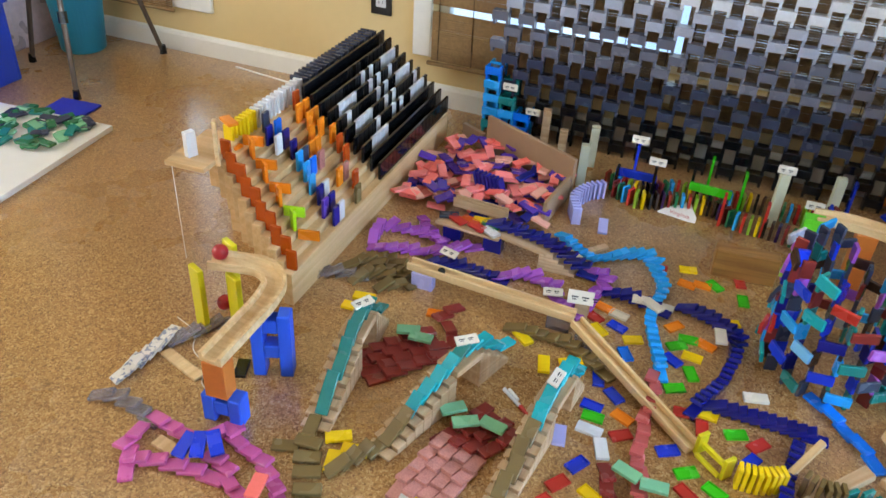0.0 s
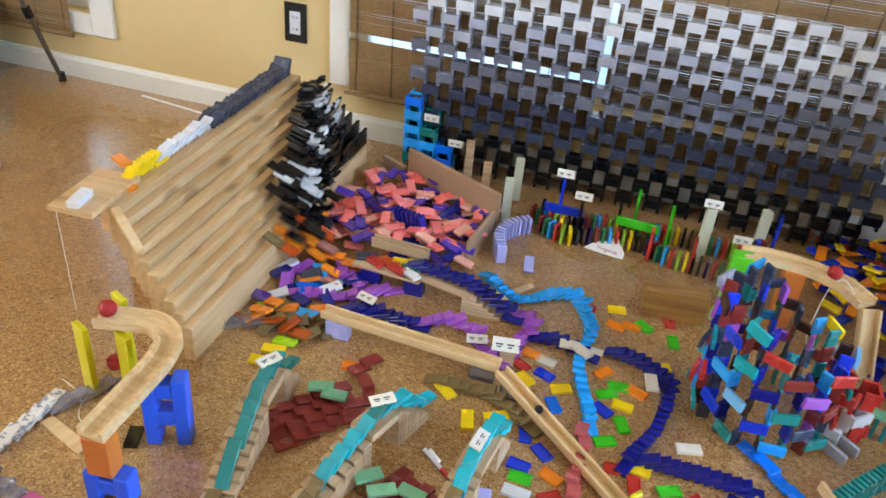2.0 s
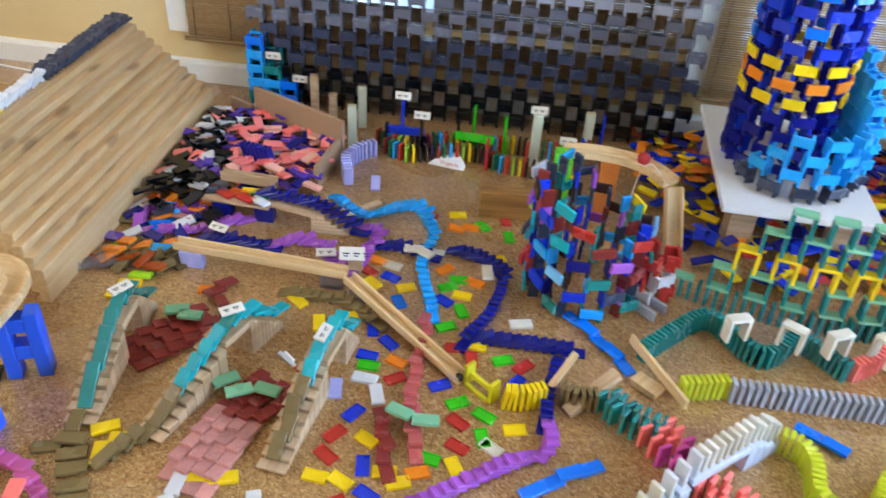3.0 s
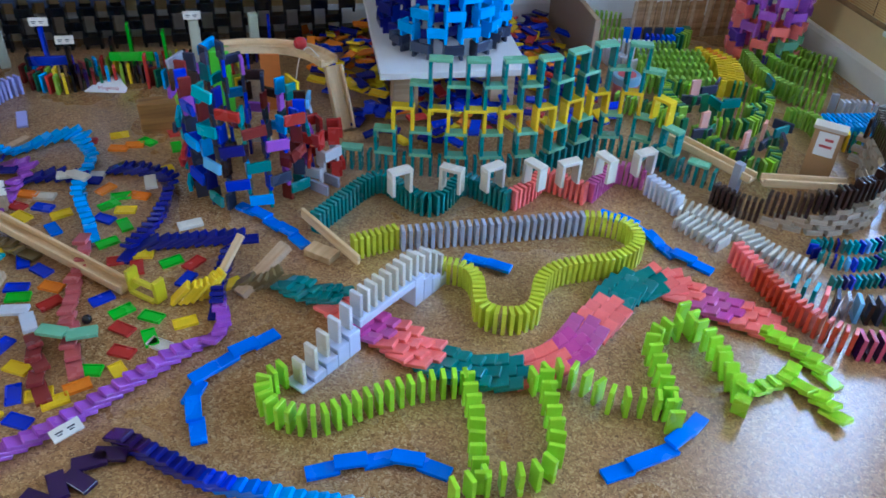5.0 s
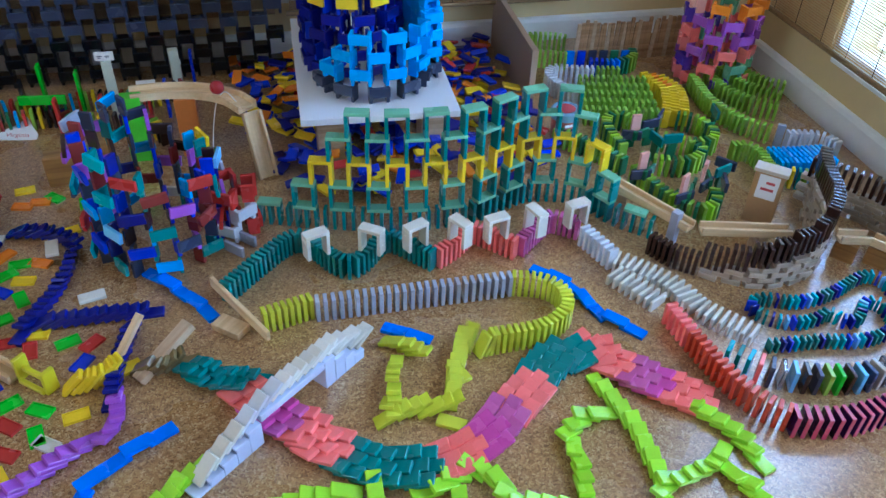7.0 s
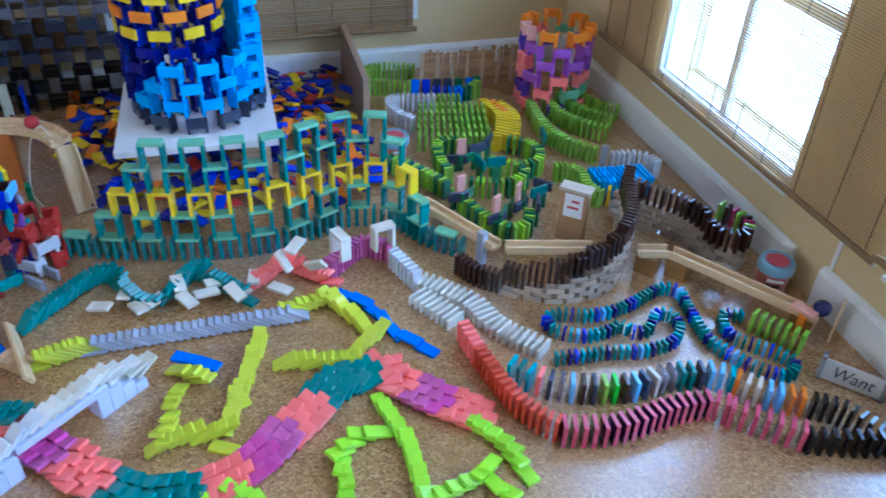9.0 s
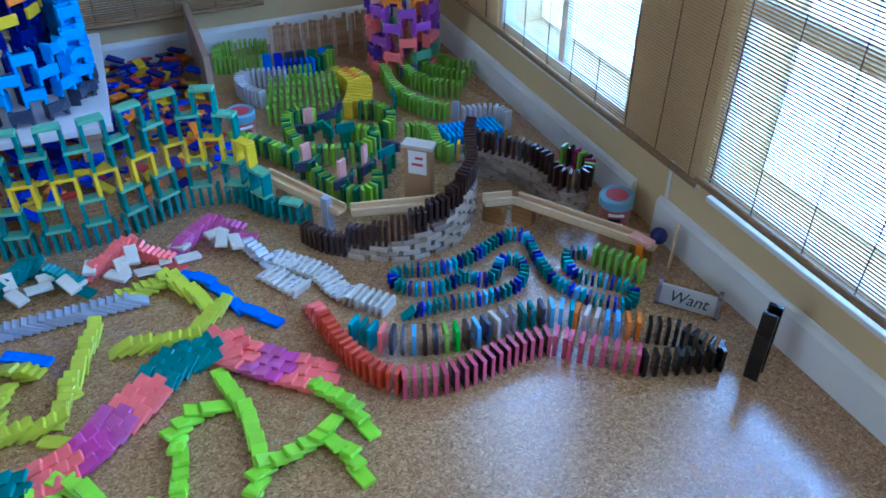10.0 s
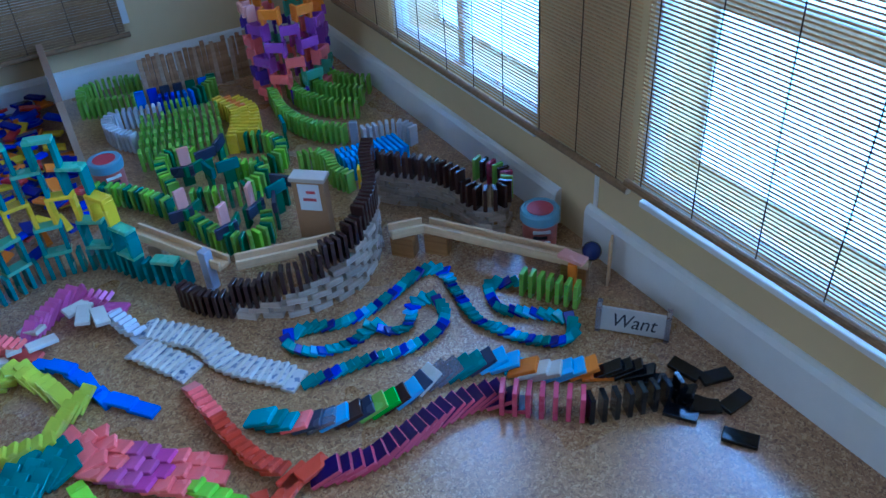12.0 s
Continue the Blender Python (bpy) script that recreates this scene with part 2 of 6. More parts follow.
def block(name, corners, mat, parent=None, label="", bevel=0.001, m=None):
    bm = bmesh.new()
    box(bm, *corners, bevel=bevel)
    ob = part(name, bm, mat, parent, label)
    if m is not None:
        ob.matrix_basis = m
    return ob


def lathe(bm, profile, n=32):
    """Turns (radius, height) points round z."""
    rings = [[bm.verts.new((r * math.cos(2 * math.pi * i / n), r * math.sin(2 * math.pi * i / n), z)) for i in range(n)] for r, z in profile]
    for a, b in zip(rings, rings[1:]):
        for i in range(n):
            bm.faces.new((a[i], a[(i + 1) % n], b[(i + 1) % n], b[i]))
    bm.faces.new(rings[0][::-1])
    bm.faces.new(rings[-1])


def thing(name, label, category, m=None, group="", kind=""):
    ob = tagged(new(name), label, category, group, kind)
    if m is not None:
        ob.matrix_basis = m
    return ob


# ---------------------------------------------------------------- dominoes
DW, DT, DH = 0.024, 0.0075, 0.048
MESHES = {}
MOVES = []


def domino_mesh(colour, w=DW, t=DT, h=DH):
    """A chamfered domino that stands on its short edge, its origin at the middle of its foot."""
    key = (colour, w, t, h)
    if key not in MESHES:
        bm = bmesh.new()
        box(bm, -w / 2, -t / 2, 0, w / 2, t / 2, h, bevel=0.0009)
        MESHES[key] = bpy.data.meshes.new("domino")
        bm.to_mesh(MESHES[key])
        bm.free()
        if isinstance(colour, tuple):
            for c in colour:
                MESHES[key].materials.append(PLASTIC[c])
            for p in MESHES[key].polygons:
                p.material_index = 0 if p.normal.y < -0.9 else 1
        else:
            MESHES[key].materials.append(PLASTIC[colour] if colour in PLASTIC else colour)
    return MESHES[key]


def domino(colour, m, label="", group="", parent=None, name="domino", size=(DW, DT, DH)):
    ob = new(name, domino_mesh(colour, *size))
    ob.matrix_basis = m
    if parent is not None:
        ob.parent = parent
    else:
        tagged(ob, label, "domino", group)
    return ob


NAMES = dict(sun="yellow", burnt="burnt orange", rose="dusty rose", sky="sky blue", pale="pale blue", aqua="aqua", sage="sage green",
             grass="leaf green", forest="dark green", glasslime="clear lime", glassgrey="clear smoky", glassorange="clear orange",
             glassblue="clear indigo", glassrose="clear rose", slate="dark slate grey", royal="royal blue", navy="navy blue", plum="dark plum")


def named(c):
    if isinstance(c, tuple):
        return named(c[0]) + " and " + named(c[1])
    return NAMES.get(c, c) if isinstance(c, str) else "pale wooden"


def smooth_path(pts, closed=False):
    """A Catmull-Rom curve through the points, as a dense polyline."""
    p = [Vector((*q, 0)) if len(q) == 2 else Vector(q) for q in pts]
    if len(p) == 2:
        return p
    q = [p[0] * 2 - p[1], *p, p[-1] * 2 - p[-2]]
    out = []
    for i in range(1, len(q) - 2):
        a, b, c, d = q[i - 1:i + 3]
        for k in range(12):
            t = k / 12
            out.append(0.5 * (2 * b + (c - a) * t + (2 * a - 5 * b + 4 * c - d) * t * t + (3 * b - a - 3 * c + d) * t ** 3))
    return out + [p[-1]]


def stations(pts, gap):
    """Places and headings at even steps along a curve."""
    p = smooth_path(pts)
    length = sum((b - a).length for a, b in zip(p, p[1:]))
    n = max(1, round(length / gap))
    step, out, run, want = length / n, [], 0.0, 0.0
    for a, b in zip(p, p[1:]):
        d = (b - a).length
        while want <= run + d + 1e-9 and len(out) <= n:
            u = (want - run) / d if d else 0
            out.append((a.lerp(b, u), math.degrees(math.atan2(b.y - a.y, b.x - a.x))))
            want += step
        run += d
    return out, step


def leaned(base, angle, t=DT):
    """A standing pose tipped forward about its leading foot edge."""
    return base @ pose(0, t / 2, 0) @ pose(0, 0, 0, -angle, 0, 0) @ pose(0, -t / 2, 0)


LINES = {}


def line_thing(group):
    """The thing that holds the dominoes of one line."""
    if group not in LINES:
        LINES[group] = thing("domino_line", group + " of plastic dominoes on the floor", "domino line")
    return LINES[group]


def line(pts, colours, group, gap=0.0155, fall=None, z=0.0, size=(DW, DT, DH), wide=0.0, jitter=1.5, start=0, swing=0.0, late=0.0, land=None, stray=None):
    """A line of dominoes along a curve, in the order in which it topples. fall: None, they stand; "down", they have toppled;
    (t0, t1), the wave runs through the line between these times. wide: sideways shift. swing: sideways throw of the toppled ones.
    land: stretches along which the toppled ones come to lie. stray: resting (x, y, turn, z) of single ones, by number."""
    st, step = stations(pts, gap)
    r = random.Random(len(group) * 131 + len(st))
    made, laid = [], []
    if land:
        total = sum((Vector(b) - Vector(a)).length for a, b in land)
        for a, b in land:
            a, b = Vector(a), Vector(b)
            k = round(len(st) * (b - a).length / total)
            laid += [(a.lerp(b, (j + 0.3) / k), math.degrees(math.atan2(b.y - a.y, b.x - a.x)), (b - a).length / k) for j in range(k)]
    for i, (p, a) in enumerate(st):
        p = p + Vector((math.cos(radians(a)), math.sin(radians(a)), 0)) * (late * step)
        c = colours(i + start) if callable(colours) else colours[min(len(colours) - 1, int(i / len(st) * len(colours)))] if isinstance(colours, list) else colours
        base = pose(p.x, p.y, p.z + z, 0, 0, a - 90 + r.uniform(-jitter, jitter)) @ pose(wide, 0, 0)
        rest = 90 - math.degrees(math.asin(min(0.95, size[1] / step))) if i < len(st) - 1 else 90
        rest = min(rest, 86 if i < len(st) - 1 else 90)
        flat = pose(r.uniform(-0.0015, 0.0015), 0, 0) @ leaned(base, rest + r.uniform(-1.5, 0), size[1]) if swing == 0 else leaned(base @ pose(r.uniform(-swing, swing), 0, 0, 0, 0, r.uniform(-400, 400) * swing), rest, size[1])
        if laid:
            q, b, gap_here = laid[min(i, len(laid) - 1)]
            flat = leaned(pose(q.x, q.y, 0, 0, 0, b - 90 + r.uniform(-7, 7)) @ pose(r.uniform(-0.004, 0.004), 0, 0), min(87, 90 - math.degrees(math.asin(min(0.9, size[1] / gap_here)))) + r.uniform(-3, 2), size[1])
        if stray and i - len(st) in stray:
            x, y, turn, up = stray[i - len(st)]
            flat = pose(x, y, up, 0, 0, turn) @ pose(0, -size[2] / 2, size[1] / 2, -90, 0, 0)
        ob = domino(c, flat if fall == "down" else base, parent=line_thing(group), size=size)
        if isinstance(fall, tuple):
            t0 = fall[0] + (fall[1] - fall[0]) * i / max(1, len(st) - 1)
            if t0 < 12.0:
                MOVES.append((ob, [(0, base), (t0, base), (t0 + 0.07, leaned(base, rest * 0.45, size[1])), (t0 + 0.14, flat), (12.3, flat)]))
        made.append(ob)
    return made


def lying(x, y, turn, colour, group, what, z=0.0, tilt=0.0, size=(DW, DT, DH)):
    """One domino flat on its face."""
    m = pose(x, y, z, 0, 0, turn) @ pose(0, -size[2] / 2, size[1] / 2, -90 + tilt, 0, 0)
    return domino(colour, m, f"{named(colour)} domino lying {what}", group, size=size)


def decor(pts, colour, group):
    """A short shingled row of dominoes laid flat, each on the last one's end."""
    st, step = stations(pts, 0.04)
    for i, (p, a) in enumerate(st[:-1]):
        q = st[i + 1][0]
        m = pose((p.x + q.x) / 2, (p.y + q.y) / 2, 0.0075 * (i % 2), 0, 0, a - 90 + rnd.uniform(-6, 6)) @ pose(0, -DH / 2, DT / 2, -90, 0, 0)
        domino(colour, m, parent=line_thing(group))

# ---------------------------------------------------------------- room
NY, EX, WX, SY, TOP = 2.05, 2.058, -3.4, -2.4, 2.4


def wall_with_openings(name, along, place, lo, hi, holes, label):
    """A wall 0.15 m thick from lo to hi with rectangular holes (a, b, z0, z1), along x at y = place or along y at x = place."""
    bm = bmesh.new()
    t = 0.15
    def slab(a, b, z0, z1):
        if along == "x":
            box(bm, a, place, z0, b, place + t, z1)
        else:
            box(bm, place, a, z0, place + t, b, z1)
    at = lo
    for a, b, z0, z1 in sorted(holes):
        slab(at, a, 0, TOP)
        slab(a, b, 0, z0)
        slab(a, b, z1, TOP)
        at = b
    slab(at, hi, 0, TOP)
    return tagged(part(name, bm, WALL), label, "wall", kind="structure")


NORTH = [(-2.6, -1.70, 0.225, 1.6), (-0.81, 0.67, 0.225, 1.6), (0.79, 1.50, 0.225, 1.6)]
EAST = [(-0.45, 0.635, 0.172, 1.6), (0.90, 1.49, 0.172, 1.6)]
SOUTH = [(-3.2, -1.3, 0.6, 2.1)]
wall_with_openings("wall_north", "x", NY, WX, EX + 0.15, NORTH, "cream painted wall with three low windows")
wall_with_openings("wall_east", "y", EX, SY, NY, EAST, "cream painted wall with two low windows")
# the west and south openings are invented to hold fill lamps
wall_with_openings("wall_west", "y", WX - 0.15, SY, NY + 0.15, [(-1.15, 0.75, 0.6, 2.1)], "unseen cream wall with an opening for a fill lamp")
wall_with_openings("wall_south", "x", SY - 0.15, WX, EX + 0.15, SOUTH, "unseen cream wall with an opening for a fill lamp")
tagged(block("ceiling", (WX - 0.15, SY - 0.15, TOP, EX + 0.15, NY + 0.15, TOP + 0.1), CEIL, bevel=0), "flat white ceiling", "ceiling", kind="structure")
tagged(block("floor", (WX - 0.15, SY - 0.15, -0.1, EX + 0.15, NY + 0.15, 0), CORK, bevel=0), "brown speckled cork floor with satin lacquer", "floor", kind="structure")


def baseboard(along, lo, hi, h=0.072):
    """A white board along the wall's foot with a rounded top."""
    bm = bmesh.new()
    prof = [(0, 0), (0.014, 0), (0.014, h - 0.014), (0.010, h - 0.004), (0.004, h), (0, h)]
    ends = []
    for s in (lo, hi):
        ends.append([bm.verts.new((s, NY - d, z) if along == "x" else (EX - d, s, z)) for d, z in prof])
    for i in range(len(prof)):
        j = (i + 1) % len(prof)
        bm.faces.new((ends[0][i], ends[0][j], ends[1][j], ends[1][i]))
    bm.faces.new(ends[0])
    bm.faces.new(ends[1][::-1])
    bmesh.ops.recalc_face_normals(bm, faces=bm.faces)
    return tagged(part("baseboard", bm, TRIM), "white painted baseboard", "baseboard", kind="structure")


baseboard("x", WX, EX - 0.015)
baseboard("y", SY, 0.738, 0.09)
baseboard("y", 0.822, NY - 0.015, 0.078)
tagged(block("trim", (EX - 0.004, 0.718, 0.09, EX, 0.728, 0.178), TRIM), "thin white cover strip over a wall joint", "trim", kind="structure")


def window(name, along, a, b, z0, z1, casing):
    """A sash window in its opening: casing boards, stool, frame, meeting rail and panes."""
    w = thing(name, "white painted sash window with bright daylight outside", "window", kind="structure")
    at = NY if along == "x" else EX

    def bar(nm, p, q, zlo, zhi, d0, d1, mat=TRIM):
        c = (p, at - d0, zlo, q, at + d1, zhi) if along == "x" else (at - d0, p, zlo, at + d1, q, zhi)
        c = (min(c[0], c[3]), min(c[1], c[4]), c[2], max(c[0], c[3]), max(c[1], c[4]), c[5])
        return block(nm, c, mat, w, bevel=0.0015 if mat is TRIM else 0)
    if casing:
        bar("casing", a - casing, a, z0 - 0.065, z1 + 0.08, 0.016, 0.0)
        bar("casing", b, b + casing, z0 - 0.065, z1 + 0.08, 0.016, 0.0)
        bar("casing", a, b, z1, z1 + 0.08, 0.016, 0.0)
        bar("window_sill", a, b, z0 - 0.065, z0, 0.016, 0.0)
    else:
        bar("window_sill", a - 0.01, b - 0.03, z0 - 0.012, z0, 0.016, -0.004)
    jamb = 0.035 if casing else 0.014
    near = -0.05 if casing else -0.008
    far = 0.09 if casing else 0.048
    bar("frame", a, a + jamb, z0, z1, near, far)
    bar("frame", b - jamb, b, z0, z1, near, far)
    foot = 0.045 if casing else 0.02
    bar("frame", a + jamb, b - jamb, z0, z0 + foot, near, far)
    bar("frame", a + jamb, b - jamb, z1 - 0.04, z1, near, far)
    mid = z0 + 0.33 if not casing else (z0 + z1) / 2
    bar("meeting_rail", a + jamb, b - jamb, mid, mid + 0.03, near - 0.005, far - 0.005)
    if not casing:
        bar("glazing_bar", (a + b) / 2 - 0.012, (a + b) / 2 + 0.012, z0 + foot, mid, near - 0.01, far - 0.01)
    for lo, hi in ((z0 + foot, mid), (mid + 0.03, z1 - 0.04)):
        g = bar("pane", a + jamb, b - jamb, lo, hi, near - 0.018, near * -1 + 0.022, GLASS)
        g.visible_shadow = False
    return w


for i, (a, b, z0, z1) in enumerate(NORTH):
    window(f"window_{i + 1}", "x", a, b, z0, z1, 0.06 if i else 0.08)
    window_light("window_light", (a + b) / 2, NY + 0.03, (z0 + z1) / 2, b - a - 0.1, z1 - z0 - 0.1, 180, 2)
for i, (a, b, z0, z1) in enumerate(EAST):
    window(f"window_{i + 4}", "y", a, b, z0, z1, 0)
    window_light("window_light", EX + 0.135, (a + b) / 2, (z0 + z1) / 2, b - a - 0.02, z1 - z0 - 0.02, 90, (62, 42)[i], (0.46, 0.69, 1.0))
    # second lamp, added inside the room before the blind's upper half as fill
    window_light("window_light", EX - 0.05, (a + b) / 2, 1.11, b - a - 0.06, 0.9, 90, (18, 6)[i], (0.66, 0.8, 1.0))
# two fill lamps added in unseen walls, where no window is known
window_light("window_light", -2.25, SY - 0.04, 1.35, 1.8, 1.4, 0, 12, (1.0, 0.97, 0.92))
window_light("window_light", WX - 0.04, -0.2, 1.35, 1.8, 1.4, -90, 54, (1.0, 0.97, 0.92))
tagged(block("backdrop", (WX - 2, NY + 1.6, -1.5, EX + 3, NY + 1.62, 3.5), GARDEN, bevel=0), "bright overcast daylight outside", "sky", kind="structure")
tagged(block("backdrop", (EX + 1.6, SY - 2, -1.5, EX + 1.62, NY + 1.5, 3.5), OUTDOORS, bevel=0), "bright overcast daylight outside", "sky", kind="structure")


def blind(along, a, b, z0, z1, at, pitch=0.0068, half=0.0027, slit=None, deep=0.0012):
    """A woven bamboo roll blind: thin slats, dark cords over them and a rod at its foot."""
    w = thing("bamboo_blind", "tan woven bamboo blind let down over a window", "blind")
    r = random.Random(int(a * 100))
    bm = bmesh.new()
    n = int((z1 - z0) / pitch)
    for i in range(n):
        z, dz, d = z0 + 0.01 + i * pitch, half * r.uniform(0.85, 1.12), r.uniform(-0.6, 0.6) * deep
        c = (a, at - deep + d, z - dz, b, at + deep + d, z + dz) if along == "x" else (at - deep + d, a, z - dz, at + deep + d, b, z + dz)
        if slit is None or not slit[0] < z < slit[1]:
            box(bm, *c)
    tagged(part("slats", bm, BAMBOO if along == "x" else THIN_BACKLIT, w), kind="stuff")
    bm = bmesh.new()
    m = pose((a + b) / 2, at - 0.006, z0, 0, 90, 0) if along == "x" else pose(at - 0.006, (a + b) / 2, z0, 90, 0, 0)
    bmesh.ops.create_cone(bm, cap_ends=True, segments=10, radius1=0.007, radius2=0.007, depth=b - a + 0.02, matrix=m)
    part("rod", bm, BAMBOO, w)
    k = max(2, round((b - a) / 0.115))
    for i in range(k + 1):
        s = a + 0.02 + (b - a - 0.04) * i / k
        bm = bmesh.new()
        rings = []
        for j in range(13):
            zz = z0 - 0.008 + (z1 - z0 + 0.008) * j / 12
            o = s + 0.004 * math.sin(i * 2.1 + zz * 5)
            rings.append([bm.verts.new((o + p, at - 0.0035 + q, zz) if along == "x" else (at - 0.0035 + q, o + p, zz)) for p, q in ((-0.0012, 0), (0, -0.0012), (0.0012, 0), (0, 0.0012))])
        for lo, hi in zip(rings, rings[1:]):
            for q in range(4):
                bm.faces.new((lo[q], lo[(q + 1) % 4], hi[(q + 1) % 4], hi[q]))
        part("cord", bm, CORD, w)
    return w


blind("x", -2.58, -1.77, 0.155, 1.7, NY - 0.03)
blind("x", -0.80, -0.078, 0.150, 1.7, NY - 0.03, half=0.0031, slit=(0.312, 0.330))
blind("x", -0.058, 0.68, 0.146, 1.7, NY - 0.03, half=0.0031, slit=(0.244, 0.262))
blind("x", 0.73, 1.54, 0.138, 1.7, NY - 0.03)
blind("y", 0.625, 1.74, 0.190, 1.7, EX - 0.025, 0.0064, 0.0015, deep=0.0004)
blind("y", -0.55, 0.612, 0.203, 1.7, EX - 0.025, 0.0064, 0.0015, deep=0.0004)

# wall sockets
def socket(m, label):
    s = thing("wall_socket", label, "socket", m)
    block("cover_plate", (-0.036, -0.005, -0.059, 0.036, 0, 0.059), PLASTIC["black"], s, bevel=0.002)
    insert = block("insert", (-0.017, -0.008, -0.034, 0.017, -0.005, 0.034), PLASTIC["white"], s, bevel=0.001)
    for z in (-0.018, 0.018):
        for x in (-0.006, 0.006):
            block("slot", (x - 0.001, -0.0086, z - 0.004, x + 0.001, -0.008, z + 0.004), PLASTIC["black"], insert, bevel=0)


socket(pose(-0.985, NY, 0.32), "black wall socket cover with white double outlet")
socket(pose(1.80, NY, 0.29), "black wall socket cover with white double outlet")

# ---------------------------------------------------------------- toppling lines, in the order in which the wave runs
WIDE = (0.032, 0.0075, 0.048)
line([(0.451, 0.862), (0.490, 0.823), (0.537, 0.799)], ["teal"], "teal start of the braid", 0.019, (3.3, 3.75), wide=0.0125, jitter=9)
line([(0.451, 0.862), (0.490, 0.823), (0.537, 0.799)], ["teal"], "teal start of the braid", 0.019, (3.32, 3.77), wide=-0.0125, jitter=9, late=0.5)
BRAID = [(0.537, 0.799), (0.580, 0.739), (0.596, 0.715), (0.638, 0.672), (0.678, 0.632), (0.733, 0.589), (0.802, 0.570), (0.861, 0.579), (0.918, 0.608), (0.971, 0.647), (1.018, 0.690), (1.078, 0.736), (1.139, 0.749), (1.177, 0.716), (1.219, 0.669), (1.265, 0.631)]
BRAIDC = ["coral", "magenta", "pink", "coral", "coral", "teal", "teal", "teal", "teal", "coral", "coral", "magenta", "pink", "coral", "coral", "teal", "teal", "teal", "coral", "coral", "pink", "magenta", "coral", "coral"]
for k, side in enumerate((-0.0245, 0, 0.0245)):
    line(BRAID, BRAIDC, "three-wide braid of dominoes", 0.0245, (3.75 + 0.03 * (k % 2), 4.75 + 0.03 * (k % 2)), wide=side, jitter=10, late=0.5 * (k % 2))
for pts, t in (
        ([(1.252, 0.628), (1.282, 0.580), (1.302, 0.547), (1.316, 0.505)], (4.72, 4.84)),
        ([(1.290, 0.520), (1.262, 0.495), (1.272, 0.462), (1.280, 0.425)], (4.8, 4.9)),
        ([(1.262, 0.488), (1.212, 0.476), (1.173, 0.469), (1.142, 0.436)], (4.84, 4.95)),
        ([(1.152, 0.455), (1.156, 0.535), (1.153, 0.589), (1.140, 0.648)], (4.92, 5.02)),
        ([(1.138, 0.612), (1.094, 0.610), (1.056, 0.586), (1.046, 0.540), (1.038, 0.491), (1.023, 0.418)], (5.0, 5.08)),
        ([(1.033, 0.446), (0.991, 0.461), (0.945, 0.475), (0.920, 0.512), (0.886, 0.542), (0.834, 0.532)], (5.06, 5.12)),
        ([(0.855, 0.530), (0.846, 0.472), (0.838, 0.420), (0.816, 0.373), (0.774, 0.356), (0.724, 0.362), (0.670, 0.349)], (5.08, 5.16)),
        ([(0.712, 0.360), (0.717, 0.415), (0.729, 0.469), (0.731, 0.545)], (5.14, 5.2))):
    line(pts, "lime", "lime green lettering line", 0.024, t, jitter=5)
line([(0.728, 0.545), (0.679, 0.548), (0.628, 0.541), (0.557, 0.524), (0.499, 0.505), (0.453, 0.520), (0.425, 0.548), (0.422, 0.585), (0.450, 0.607)], "lime", "lime green closing curve", 0.0175, (5.2, 5.85), jitter=3, land=[
    ((0.722, 0.540), (0.632, 0.543)), ((0.632, 0.543), (0.552, 0.524)), ((0.552, 0.524), (0.425, 0.473)), ((0.400, 0.500), (0.352, 0.520)), ((0.362, 0.525), (0.470, 0.618))])
line([(0.747, 0.826), (0.786, 0.806), (0.798, 0.769), (0.792, 0.701), (0.830, 0.673), (0.878, 0.686), (0.914, 0.756), (0.966, 0.788), (1.069, 0.796), (1.128, 0.830), (1.138, 0.881), (1.111, 0.915), (1.060, 0.933)], "glasslime", "clear lime wave line", 0.0122, (6.35, 7.45), land=[
    ((0.775, 0.866), (0.840, 0.808)), ((0.812, 0.812), (0.780, 0.690)), ((0.744, 0.668), (0.866, 0.684)), ((0.872, 0.664), (0.950, 0.866)),
    ((0.962, 0.812), (1.090, 0.790)), ((1.092, 0.792), (1.165, 0.842)), ((1.158, 0.846), (1.105, 0.960)), ((1.122, 0.978), (1.030, 0.955))],
    stray={-70: (0.793, 0.625, 70, 0), -60: (0.872, 0.645, 60, 0.0), -52: (0.905, 0.735, 20, 0.016)})
line([(1.051, 0.932), (0.689, 0.932)], "silver", "lilac grey straight row", 0.0145, (7.45, 7.85))
line([(0.676, 0.940), (0.594, 0.918)], "glasslime", "clear lime end row", 0.013, (7.82, 7.9))
line([(0.529, 1.008), (0.597, 1.082), (0.649, 1.131), (0.685, 1.132), (0.729, 1.064), (0.760, 1.038), (0.792, 1.053), (0.838, 1.104), (0.866, 1.094), (0.923, 1.031)], "teal", "teal zigzag line", 0.0125, (7.95, 8.54))
line([(0.936, 1.036), (0.977, 1.062), (1.019, 1.100), (1.046, 1.084), (1.093, 1.036)], "coral", "coral zigzag line", 0.0125, (8.56, 8.9))
line([(1.107, 1.041), (1.162, 1.089), (1.195, 1.108), (1.242, 1.076)], "pink", "pink zigzag line", 0.0125, (8.95, 9.38))
line([(1.247, 1.050), (1.275, 0.968)], "white", "white double row", 0.0145, (9.4, 9.5))
line([(1.288, 0.970), (1.307, 0.954), (1.364, 0.884), (1.392, 0.805), (1.453, 0.726)], ("printed", "cream"), "white double row", 0.0145, (9.5, 10.1), size=(0.047, 0.006, 0.024))
line([(1.268, 0.931), (1.319, 0.843)], ("printed", "cream"), "white double row", 0.0145, (9.5, 9.95), size=(0.047, 0.006, 0.024))
